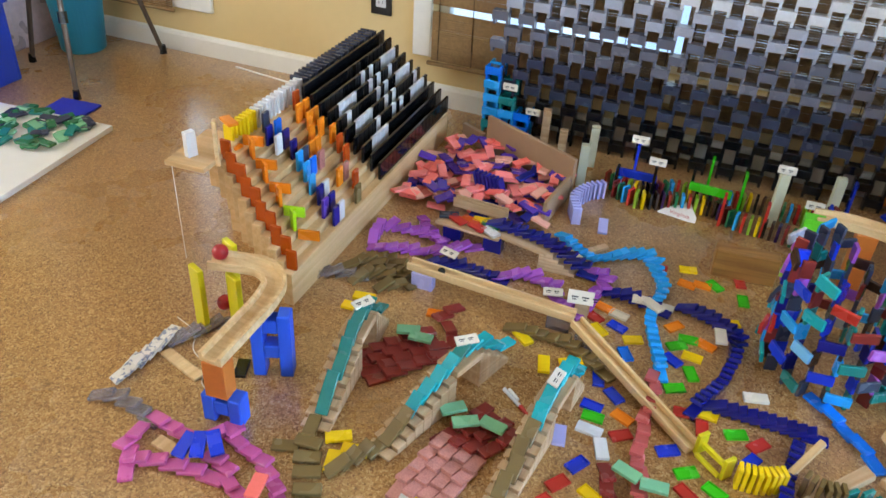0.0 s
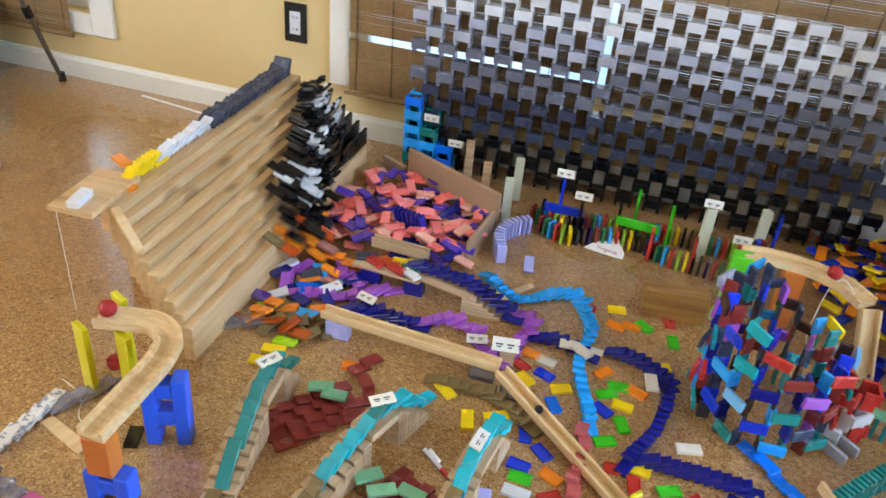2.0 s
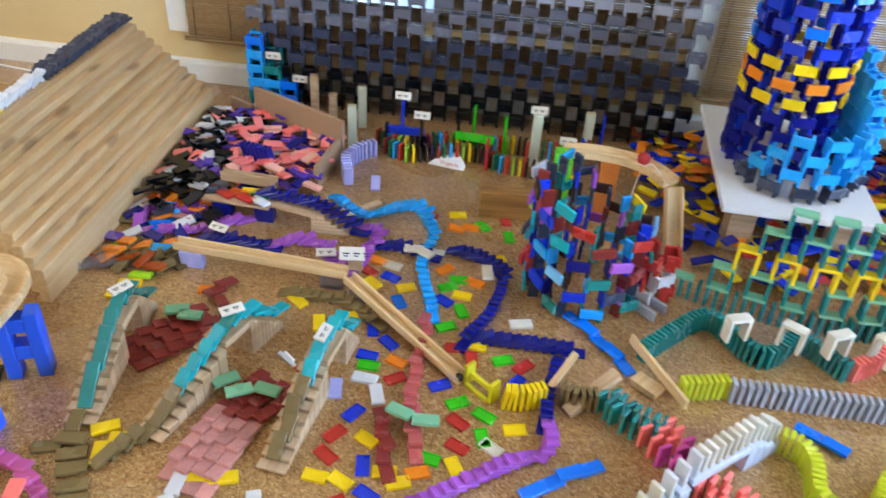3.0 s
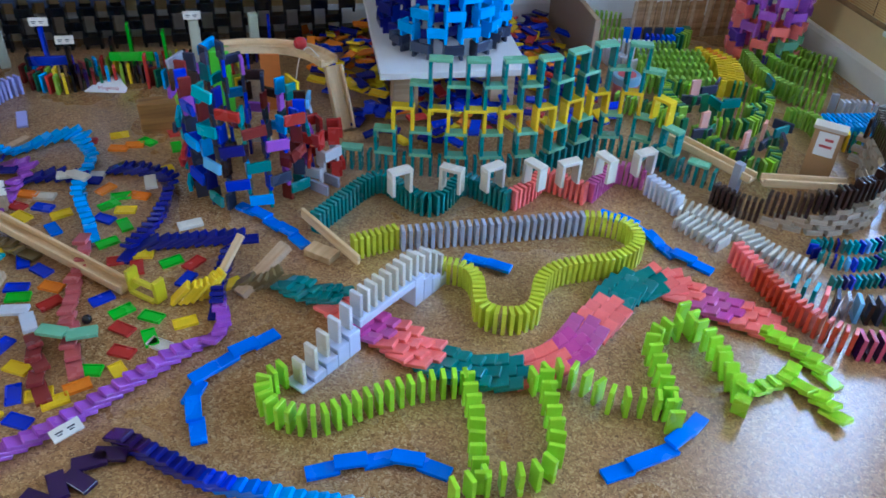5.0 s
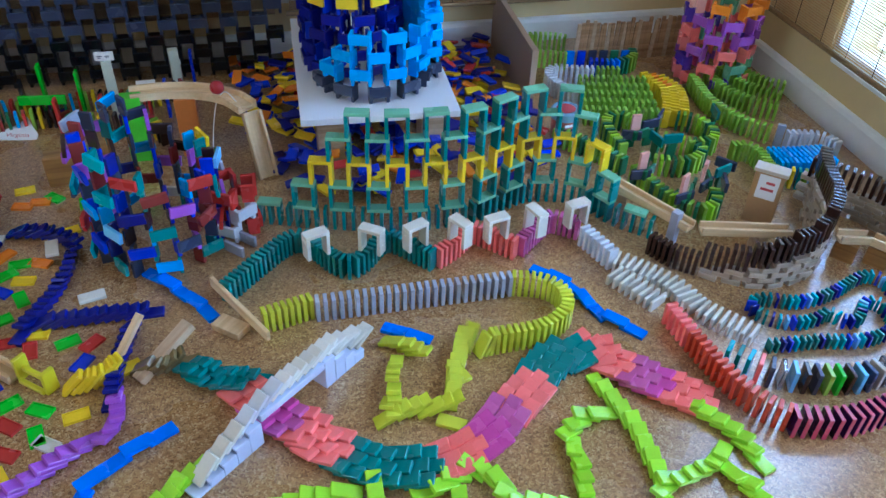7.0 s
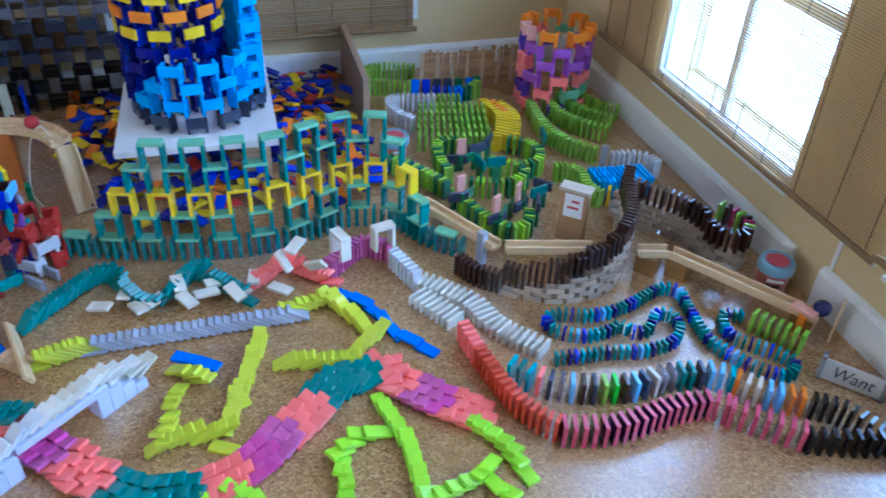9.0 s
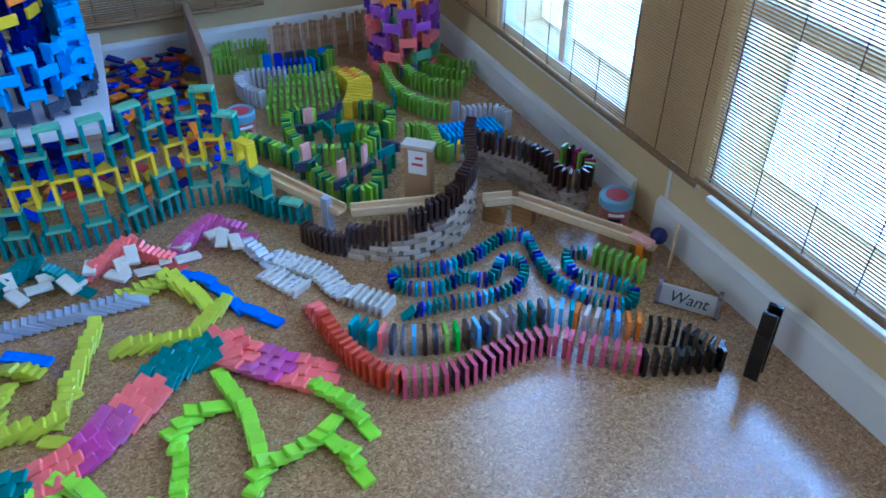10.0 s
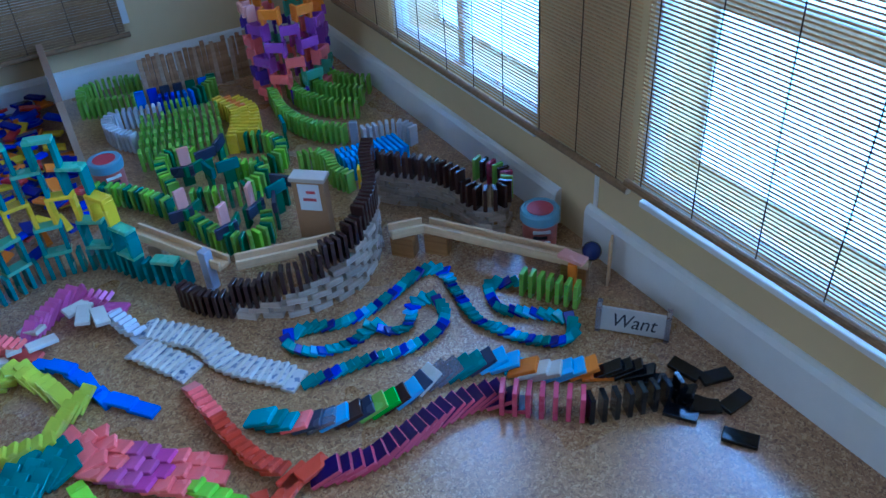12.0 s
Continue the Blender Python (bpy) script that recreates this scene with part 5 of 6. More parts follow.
patch(-0.372, 0.905, 0.1, 0.15, 4, 232, "maroon", "maroon carpet", 0.036)
patch(-0.168, 0.765, 0.1, 0.11, 4, 245, "maroon", "second maroon carpet", 0.04)
patch(-0.205, 0.655, 0.12, 0.14, 4, 256, "glassrose", "clear rose carpet", 0.035)
for x, y, a in ((-0.397, 0.939, 110), (-0.365, 0.928, 95), (-0.235, 0.772, 130), (-0.203, 0.751, 120), (-0.155, 0.763, 80), (0.087, 0.757, 70), (0.135, 0.745, 95)):
    lying(x, y, a, "sage", "sage green loose pieces", "on a toppled carpet", z=0.024)
for x, y, a in ((-0.540, 1.025, 100), (-0.547, 0.985, 95), (-0.402, 0.645, 120), (-0.362, 0.629, 100), (-0.386, 0.591, 15), (-0.182, 1.043, 50), (-0.120, 0.982, 15), (-0.071, 1.010, 120), (-0.21, 0.575, 100), (-0.17, 0.58, 110)):
    lying(x, y, a, "sun", "yellow loose pieces", "on the cork floor", z=0.001)
lying(0.004, 0.848, 85, "white", "white pieces", "on the cork floor")
lying(0.034, 0.812, 20, "white", "white pieces", "on the cork floor")
lying(-0.043, 0.812, 10, "lilac", "white pieces", "on the cork floor")
for x, y, a in ((-0.238, 0.556, 0), (-0.233, 0.511, 35), (-0.213, 0.470, 60), (-0.19, 0.482, 110), (-0.168, 0.487, 105), (-0.145, 0.49, 100), (-0.12, 0.492, 95), (-0.106, 0.541, 20), (-0.084, 0.509, 40)):
    lying(x, y, a, "white", "white pieces", "on the cork floor", z=0.002)
"""Bright shallow trays strewn between the lines."""
TILES = "cream orange red sun blue sun royal orange green green orange sun royal green royal royal royal green orange red green red sun red green red royal royal green green red sun sun red green orange sun red royal red royal sun sun sun sun red royal royal green cream orange red green green orange sun orange red sun".split()
SPOTS = [(-0.012, 1.207), (-0.047, 1.219), (-0.061, 1.177), (-0.043, 1.138), (0.025, 1.085), (0.031, 1.136), (-0.008, 1.165), (0.105, 1.218), (0.139, 1.187), (0.119, 1.157), (0.176, 1.184), (0.154, 1.134), (0.117, 1.108), (0.158, 1.081), (-0.010, 0.989), (0.028, 0.955),
         (-0.005, 0.911), (0.003, 0.884), (0.054, 0.905), (0.060, 0.859), (0.133, 1.026), (0.160, 0.966), (0.201, 0.979), (0.196, 0.940), (0.256, 0.949), (0.297, 0.938), (0.286, 0.892), (0.145, 0.858), (0.183, 0.820), (0.234, 0.798), (0.189, 0.774), (0.291, 0.775)]
SPOTS2 = [(0.196, 0.673), (0.195, 0.718), (0.149, 0.683), (0.137, 0.650), (0.039, 0.705), (-0.018, 0.707), (0.003, 0.760), (-0.021, 0.659), (0.045, 0.648), (0.083, 0.642), (0.109, 0.624), (-0.027, 0.613), (0.016, 0.611), (0.016, 0.566), (-0.038, 0.545), (0.063, 0.592),
          (0.236, 0.745), (0.253, 0.726), (-0.375, 1.040), (0.224, 1.449), (0.237, 1.378), (0.171, 1.410), (0.144, 1.399), (0.105, 1.449), (0.110, 1.388), (0.039, 1.428), (0.217, 1.281)]


def tray_mesh(colour):
    """A shallow domino with a hollow back and a raised rim."""
    key = ("tray", colour)
    if key not in MESHES:
        bm = bmesh.new()
        w, h, t, e = 0.0115, 0.0205, 0.0055, 0.0018
        box(bm, -w, -h, 0, w, h, 0.003)
        for c in ((-w, -h, 0.003, -w + e, h, t), (w - e, -h, 0.003, w, h, t), (-w + e, -h, 0.003, w - e, -h + e, t), (-w + e, h - e, 0.003, w - e, h, t)):
            box(bm, *c)
        MESHES[key] = bpy.data.meshes.new("tray")
        bm.to_mesh(MESHES[key])
        bm.free()
        MESHES[key].materials.append(PLASTIC[colour])
    return MESHES[key]


TR = random.Random(3)
for (x, y), c in zip(SPOTS + SPOTS2, TILES):
    ob = tagged(new("domino_tray", tray_mesh(c)), f"{named(c)} hollow-backed domino lying on the cork floor", "domino", "strewn hollow dominoes")
    ob.matrix_basis = pose(x, y, 0.0, 0, 0, TR.choice((20, 75, 100, 120, 60, 140, 95)) + TR.uniform(-12, 12))
lying(0.284, 1.064, 105, "cream", "white pieces", "on the cork floor")
for x, y, a, z in ((0.028, 1.262, 95, 0.014), (0.052, 1.245, 55, 0.02), (0.072, 1.275, 85, 0.0), (-0.16, 1.37, 60, 0.012), (0.20, 1.20, 10, 0.02)):
    lying(x, y, a, "cream", "white pieces", "over crossing lines", z=z)

# ---------------------------------------------------------------- north-east corner: green fields behind the divider
tagged(block("divider", (-0.008, 0, 0, 0.008, 0.41, 0.165), MDF, m=pose(1.314, 1.625, 0, 0, 0, -2)), "brown fibreboard divider standing on edge", "board")
fence = thing("stick_fence", "row of thin brown wooden sticks standing by the wall", "fence")
for i in range(30):
    ob = block("stick", (-0.0055, -0.003, 0, 0.0055, 0.003, 0.118 + rnd.uniform(-0.008, 0.008)), STICKS if i % 4 else BEECH, fence, bevel=0.0008)
    ob.matrix_basis = pose(1.53 + i * 0.0118, 1.875 + rnd.uniform(-0.002, 0.002), 0, rnd.uniform(-2, 2), rnd.uniform(-1.5, 1.5), rnd.uniform(-8, 8))


def stand(pts, colours, group, gap=0.015, z=0.0, **more):
    line(pts, colours, group, gap, None, z, **more)


GREENS = lambda i: ("grass", "forest", "grass", "lime", "grass", "forest")[(i * 7) % 6]
stand([(1.366, 1.887), (1.448, 1.853), (1.487, 1.842)], "grass", "leaf green back row", 0.0145)
stand([(1.375, 1.915), (1.385, 1.965), (1.425, 1.985), (1.485, 1.975), (1.525, 1.955)], "grass", "leaf green back row", 0.0145)
for i in range(5):
    u = i / 4
    stand([(1.430 + 0.046 * u, 1.526 + 0.168 * u), (1.517 + 0.05 * u, 1.506 + 0.17 * u), (1.608 + 0.04 * u, 1.484 + 0.178 * u)], "grass", "leaf green field", 0.0165)
stand([(1.438, 1.625), (1.408, 1.672), (1.400, 1.735), (1.428, 1.768), (1.480, 1.752), (1.530, 1.742)], "white", "white hooked row", 0.0145)
stand([(1.545, 1.738), (1.60, 1.728)], "grass", "short leaf green row", 0.015)
stand([(1.545, 1.790), (1.61, 1.775), (1.675, 1.80), (1.69, 1.84)], ["royal", "blue", "forest", "grass", "forest"], "blue and dark green row", 0.015)
for i in range(6):
    domino(("blue", "royal", "slate", "slate", "forest", "blue")[i], pose(1.505 + 0.032 * i, 1.850 - 0.004 * i, 0, 0, 0, -8), parent=line_thing("blue and dark green row"))
for k in range(3):
    stand([(1.660 + 0.020 * k, 1.690 - 0.012 * k), (1.675 + 0.021 * k, 1.60), (1.655 + 0.024 * k, 1.535), (1.625 + 0.026 * k, 1.475)], [("sun", "orange", "sun")[k], "sun", "sun"], "yellow and orange field", 0.0165)
for pts in ([(1.792, 1.658), (1.777, 1.530), (1.802, 1.429), (1.853, 1.362)], [(1.845, 1.670), (1.848, 1.585), (1.885, 1.505), (1.936, 1.465)], [(1.893, 1.690), (1.905, 1.615), (1.935, 1.560), (1.975, 1.520)], [(1.945, 1.715), (1.958, 1.650), (1.985, 1.600), (2.020, 1.570)]):
    stand(pts, "grass", "leaf green curved rows", 0.0155)
prop(1.868, 1.338, 0, 0.062, PLASTIC["silver"], -30, "clear grey domino post at the green row's end", (0.018, 0.012), "post")
stand([(1.885, 1.325), (1.931, 1.318), (1.968, 1.298), (1.978, 1.262)], "white", "white row by the wall", 0.014)
for k in (-0.014, 0.012, 0.036):
    stand([(1.792, 1.224 + k), (1.851, 1.215 + k), (1.925, 1.212 + k)], "sky", "sky blue block of rows", 0.012)
for i in range(6):
    domino(("sun", "teal", "grass", "pale", "sun", "orange")[i], pose(1.80 + 0.013 * i, 1.17 - 0.006 * i, 0, 0, 0, 60), parent=line_thing("mixed row by the cardboard box"))
stand([(1.72, 1.30), (1.755, 1.295), (1.768, 1.255), (1.760, 1.205), (1.775, 1.165)], "grass", "leaf green hook row", 0.013)
stand([(1.318, 1.440), (1.360, 1.401), (1.400, 1.345), (1.432, 1.285)], GREENS, "green winding row", 0.0145)
stand([(1.444, 1.250), (1.462, 1.180), (1.483, 1.120), (1.520, 1.075), (1.562, 1.088), (1.580, 1.130)], GREENS, "green winding row", 0.0145)
stand([(1.455, 1.345), (1.450, 1.410), (1.462, 1.470), (1.500, 1.490), (1.530, 1.465)], GREENS, "second green winding row", 0.0145)
stand([(1.480, 1.292), (1.532, 1.267), (1.585, 1.259), (1.635, 1.290), (1.625, 1.325)], GREENS, "third green winding row", 0.0145)
stand([(1.575, 1.370), (1.625, 1.335), (1.680, 1.335), (1.708, 1.380), (1.695, 1.435), (1.655, 1.462)], GREENS, "fourth green winding row", 0.0145)
for i, (x, y, c) in enumerate(((1.498, 1.385, "peach"), (1.445, 1.222, "peach"), (1.497, 1.122, "peach"), (1.563, 1.160, "peach"))):
    f = thing("domino_flower", "flower of crossed dark green dominoes with a pink centre", "domino flower", pose(x, y, 0, 0, 0, i * 17), group="domino flowers")
    domino(c, pose(0, 0, 0.05), parent=f, name="centre")
    domino("forest", pose(0, 0.014, 0.0), parent=f, name="stem")
    for s in (-1, 1):
        domino("forest" if s > 0 else "slate", pose(0.012 * s, -0.012, 0.05, 0, 90, 20 * s) @ pose(0, 0, -0.024), parent=f, name="leaf")
for x, y, a in ((1.545, 1.40, 10), (1.585, 1.43, 50), (1.735, 1.43, 80), (1.62, 1.175, 20), (1.60, 1.13, 70), (1.64, 1.20, 130), (1.53, 1.33, 100), (1.57, 1.325, 0)):
    g = thing("domino_cross", "dark green domino laid across an upright one", "domino cross", pose(x, y, 0, 0, 0, a), group="dark green crosses")
    domino("forest", pose(0, 0, 0), parent=g, name="stem")
    domino("slate" if a % 20 else "teal", pose(0, 0, 0.06, 0, 90, 0) @ pose(0, 0, -0.024), parent=g, name="arm")


def can(x, y, turn, label):
    """A round putty tub with a pale blue lid and a printed label."""
    c = thing("tub", label, "tub", pose(x, y, 0, 0, 0, turn))
    bm = bmesh.new()
    lathe(bm, [(0.030, 0), (0.031, 0.003), (0.033, 0.062), (0.032, 0.064)], 32)
    part("body", bm, material("tub_label", srgb("B86A5C"), 0.4, grain=0.25, size=25), c, smooth=False)
    bm = bmesh.new()
    lathe(bm, [(0.0355, 0.058), (0.0365, 0.060), (0.0365, 0.076), (0.034, 0.080), (0.030, 0.080), (0.029, 0.0785), (0.001, 0.0785)], 32)
    lid = part("lid", bm, material("pale_blue_lid", srgb("7FA6B8"), 0.4, grain=0.04), c)
    bm = bmesh.new()
    lathe(bm, [(0.024, 0.0787), (0.024, 0.0795), (0.001, 0.0795)], 32)
    part("sticker", bm, material("red_sticker", srgb("B8424A"), 0.4, grain=0.2, size=50), lid)
    for i in range(3):
        block("print", (-0.016, -0.0335, 0.020 + i * 0.012, 0.016 - 0.006 * (i % 2), -0.030, 0.026 + i * 0.012), PAPER if i != 1 else INK, c, bevel=0)


can(1.985, 0.79, -30, "putty tub with pale blue lid standing by the wall")
can(1.352, 1.475, 10, "putty tub with pale blue lid behind the arcade")
# cardboard box with a note
bx = thing("cardboard_box", "small brown cardboard carton standing with a note on it", "box", pose(1.655, 1.062, 0, 0, 0, -42))
CARD = material("brown_cardboard", srgb("B08A5C"), 0.8, grain=0.06, size=30)
block("carton", (-0.031, -0.014, 0, 0.031, 0.014, 0.126), CARD, bx)
block("top_flap", (-0.035, -0.017, 0.1263, 0.035, 0.017, 0.135), material("bleached_cardboard", srgb("CDBFA8"), 0.8, grain=0.06, size=30), bx)
note = block("note", (-0.02, -0.0148, 0.065, 0.022, -0.0142, 0.122), PAPER, bx, bevel=0)
for i in range(2):
    block("writing", (-0.012 + 0.008 * i, -0.0154, 0.086 + 0.016 * i, 0.014, -0.0149, 0.092 + 0.016 * i), REDINK, note, bevel=0)

# dark brown row on a rising curved wall of wooden slats
BROWNP = [(1.375, 1.000), (1.400, 0.955), (1.435, 0.925), (1.470, 0.895), (1.515, 0.868), (1.560, 0.856), (1.610, 0.858), (1.655, 0.872), (1.695, 0.905), (1.725, 0.945), (1.745, 0.995), (1.765, 1.045), (1.79, 1.085)]
SLAT = wood("grey_beech_slat", srgb("C4B49E"), srgb("A8957C"), 5.0, vary=0.2)
KAP = thing("slat_wall", "curved open wall of stacked pale wooden slats", "slat wall")


def kapla(pts, rise, limit):
    st, step = stations(pts, 0.021)
    for layer in range(limit):
        for i in range(layer % 2, len(st) - 1, 2):
            p, a = st[i]
            if layer * 0.0135 > rise(i / len(st)):
                continue
            ob = block_copy("slat", (-0.0175, -0.009, 0.0005, 0.0175, 0.009, 0.0125), SLAT, KAP)
            ob.matrix_basis = pose(p.x, p.y, layer * 0.0135, 0, 0, a + rnd.uniform(-6, 6)) @ pose(rnd.uniform(-0.002, 0.002), rnd.uniform(-0.003, 0.003), 0)


def block_copy(name, corners, mat, parent):
    """Alike blocks that share one mesh."""
    key = (name, corners, mat.name)
    if key not in MESHES:
        bm = bmesh.new()
        box(bm, *corners, bevel=0.0008)
        MESHES[key] = bpy.data.meshes.new(name)
        bm.to_mesh(MESHES[key])
        bm.free()
        MESHES[key].materials.append(mat)
    ob = new(name, MESHES[key])
    ob.parent = parent
    return ob


rise1 = lambda u: 0 if u < 0.16 else min(0.098, 0.008 + 0.2 * (u - 0.15))
kapla(BROWNP, lambda u: rise1(u) - 0.006 if u > 0.16 else -1, 9)
KAP2 = [(1.800, 1.115), (1.834, 1.068), (1.881, 1.011), (1.903, 0.953), (1.915, 0.885), (1.954, 0.868), (1.988, 0.902), (1.988, 0.940), (1.970, 0.978)]
kapla(KAP2[:7], lambda u: 0.066 - 0.02 * u, 5)
st, step = stations(BROWNP, 0.0125)
for i, (p, a) in enumerate(st):
    u = i / len(st)
    z = math.floor(max(0.0, rise1(u)) / 0.0135) * 0.0135 + (0.0135 if u > 0.18 else 0)
    domino("brown", pose(p.x, p.y, z, 0, 0, a - 90 + rnd.uniform(-2, 2)), parent=line_thing("dark brown rising row"))
st, step = stations(KAP2, 0.0165)
for i, (p, a) in enumerate(st):
    z = math.floor((0.066 - 0.02 * min(1.0, i / len(st) * 1.25)) / 0.0135) * 0.0135 + 0.0135
    domino("brown" if i < len(st) - 8 else ("grass", "wine", "brown")[i % 3], pose(p.x, p.y, z, 0, 0, a - 90 + rnd.uniform(-8, 8)), parent=line_thing("dark brown rising row"))
track((1.345, 1.19, 0.06), (1.456, 1.0, 0.052), "pale wooden marble track behind the brown row")
track((1.474, 0.995, 0.05), (1.655, 0.955, 0.047), "pale wooden marble track behind the brown row")
prop(1.43, 1.02, 0, 0.082, PLASTIC["silver"], 30, "grey domino post at the track's corner", (0.018, 0.018), "post")
prop(1.37, 1.15, 0, 0.05, BEECH, -30, "beech block under a marble track")
prop(1.60, 0.97, 0, 0.041, BEECH, 0, "beech block under a marble track")
track((1.74, 0.915, 0.052), (1.803, 0.902, 0.05), "short pale wooden marble track")
track((1.808, 0.898, 0.05), (1.985, 0.645, 0.045), "long pale wooden marble track by the wall")
for x, y in ((1.765, 0.91), (1.82, 0.88), (1.97, 0.668)):
    prop(x, y, 0, 0.042, OAK, -50, "dark wooden block under a marble track", (0.045, 0.03))
ball(1.992, 0.652, 0.063, 0.017, material("navy_ball", srgb("1C2258"), 0.25, grain=0.03), "dark blue ball resting on the track's end")
prop(1.955, 0.655, 0.0, 0.055, PLASTIC["orange"], 40, "orange and pink domino pillar by the track", (0.024, 0.014), "pillar")
lying(1.958, 0.66, 20, "peach", "", "on a pillar by the track", z=0.0558)
prop(2.012, 0.628, 0, 0.095, MAPLE, -50, "thin pale wooden plate standing by the track", (0.004, 0.024), "plate")

# the sign
sign = thing("sign", "small white sign in clear clips reading Want", "sign", pose(1.958, 0.506, 0, 0, 0, -49))
block("plate", (-0.058, -0.004, 0.002, 0.058, 0.004, 0.040), material("greyed_sign_paint", srgb("C4BEB2"), 0.5, grain=0.06, size=20), sign, m=pose(0, 0, 0, -24, 0, 0))
for s in (-1, 1):
    block("clip", (s * 0.054 - 0.004, -0.007, 0, s * 0.054 + 0.004, 0.013, 0.055), PLASTIC["glassgrey"], sign)
txt = bpy.data.curves.new("lettering", "FONT")
txt.body, txt.size, txt.extrude, txt.align_x, txt.shear = "Want", 0.031, 0.0003, "CENTER", 0.25
tmp = bpy.data.objects.new("lettering", txt)
me = bpy.data.meshes.new_from_object(tmp)
bpy.data.objects.remove(tmp)
me.materials.append(INK)
ob = new("lettering", me)
ob.parent = sign
ob.matrix_basis = pose(0, 0, 0, -24, 0, 0) @ pose(0, -0.0046, 0.011, 90, 0, 0)

# the black stack at the row's end and how it bursts apart
FIN = ((1.966, 0.398, 20, 8), (1.995, 0.364, 75, 0), (1.981, 0.313, 95, 0), (1.937, 0.330, 60, 4), (1.903, 0.340, 35, 0), (1.937, 0.262, 35, 0))
stack = thing("domino_stack", "stack of black dominoes three storeys high", "stack")
for i, (x, y, a, tilt) in enumerate(FIN):
    level, side = i // 2, i % 2
    m0 = pose(1.962, 0.328, 0.0482 * level, 0, 0, -62) @ pose(0, 0.013 * (1 if side else -1), 0)
    rest = pose(x, y, 0.001, 0, 0, a) @ pose(0, -DH / 2, DT / 2, -90 + tilt, 0, 0)
    ob = domino("black", m0, parent=stack)
    t0 = 11.6 + 0.03 * level
    qa, qb = m0.to_quaternion(), rest.to_quaternion()
    rows = [(0, m0), (t0, m0)]
    for u in (0.35, 0.7, 1.0):
        rows.append((t0 + 0.2 * u, Matrix.LocRotScale(m0.translation.lerp(rest.translation, u), qa.slerp(qb, u), None)))
    MOVES.append((ob, rows + [(12.3, rest)]))

# ---------------------------------------------------------------- the name line by the black wall
WORDC = lambda i: ("maroon", "brown", "sun", "royal", "red", "forest", "plum", "coral", "black", "grass", "sky", "rose")[(i * 5 + i // 3) % 12]
stand([(-0.191, 1.532), (-0.215, 1.60), (-0.195, 1.665), (-0.16, 1.70)], "lilac", "lilac hooked row", 0.0145)
lying(-0.121, 1.536, 10, "lilac", "", "against the cork floor", tilt=20)
stand([(-0.16, 1.765), (-0.067, 1.738), (0.014, 1.79), (0.077, 1.785), (0.150, 1.795), (0.223, 1.81), (0.297, 1.80), (0.368, 1.805), (0.43, 1.84)], WORDC, "many-coloured back row", 0.0175)
stand([(-0.129, 1.721), (-0.062, 1.690), (0.010, 1.717), (0.127, 1.736), (0.187, 1.696), (0.286, 1.685), (0.355, 1.662), (0.396, 1.60)], WORDC, "many-coloured front row", 0.0175)
POSTC = material("pale_sage_wood", srgb("C9CDB4"), 0.6, grain=0.08)
for x, y, h, mat in ((-0.229, 1.736, 0.125, POSTC), (-0.229, 1.862, 0.125, POSTC), (-0.385, 1.918, 0.12, BEECH), (-0.325, 1.90, 0.075, BEECH), (0.275, 1.753, 0.155, POSTC), (0.42, 1.86, 0.125, POSTC)):
    prop(x, y, 0, h, mat, 10, "pale wooden post standing among the dominoes", (0.024, 0.02), "post")
for x, y, h, c in ((-0.133, 1.735, 0.085, "black"), (-0.035, 1.735, 0.11, "black"), (0.06, 1.79, 0.1, "black"), (0.15, 1.70, 0.09, "red"), (0.19, 1.80, 0.11, "green"), (0.255, 1.69, 0.095, "red"), (0.36, 1.72, 0.09, "red"), (-0.093, 1.765, 0.145, "royal"), (0.46, 1.88, 0.11, "royal"), (0.10, 1.83, 0.12, "green"), (0.40, 1.74, 0.1, "royal")):
    prop(x, y, 0, h, PLASTIC[c], 0, "tall thin post of stacked coloured dominoes", (0.0075, 0.024), "post")
prop(-0.085, 1.75, 0.0495, 0.0735, PLASTIC["royal"], 0, "royal blue domino beam across two rows", (0.11, 0.0075), "beam")
prop(0.11, 1.755, 0.0495, 0.0735, PLASTIC["green"], -5, "green domino beam across two rows", (0.11, 0.0075), "beam")
tag(-0.093, 1.762, 0.158, 0, -10)
tag(-0.035, 1.73, 0.122, 0, -10)
tag(0.275, 1.745, 0.168, 0, -10)
tag(0.36, 1.716, 0.102, 0, -10)
tag(-0.095, 1.165, 0.052, 10, -20, 3, (0.056, 0.004, 0.03))
prop(-0.09, 1.175, 0, 0.04, BEECH, 0, "beech block behind a name card", (0.03, 0.02))
tag(-0.16, 1.19, 0.03, 15, -70)
tag(-0.42, 1.225, 0.035, -15, -70)
bm = bmesh.new()
vs = [bm.verts.new((x, y, 0)) for x, y in ((-0.052, -0.012), (0.048, -0.028), (0.050, -0.006), (0.036, 0.02), (0.022, 0.052), (0.006, 0.03), (-0.03, 0.012))]
f = bm.faces.new(vs)
ext = bmesh.ops.extrude_face_region(bm, geom=[f])
bmesh.ops.translate(bm, verts=[v for v in ext["geom"] if isinstance(v, bmesh.types.BMVert)], vec=(0, 0, 0.004))
bmesh.ops.recalc_face_normals(bm, faces=bm.faces)
paper = tagged(part("paper_shape", bm, PAPER), "white paper map cut-out with the word Virginia", "paper")
paper.matrix_basis = pose(0.045, 1.70, 0.004, 18, 0, 0)
txt = bpy.data.curves.new("lettering", "FONT")
txt.body, txt.size, txt.align_x = "Virginia", 0.018, "CENTER"
tmp = bpy.data.objects.new("lettering", txt)
me = bpy.data.meshes.new_from_object(tmp)
bpy.data.objects.remove(tmp)
me.materials.append(REDINK)
ob = new("lettering", me)
ob.parent = paper
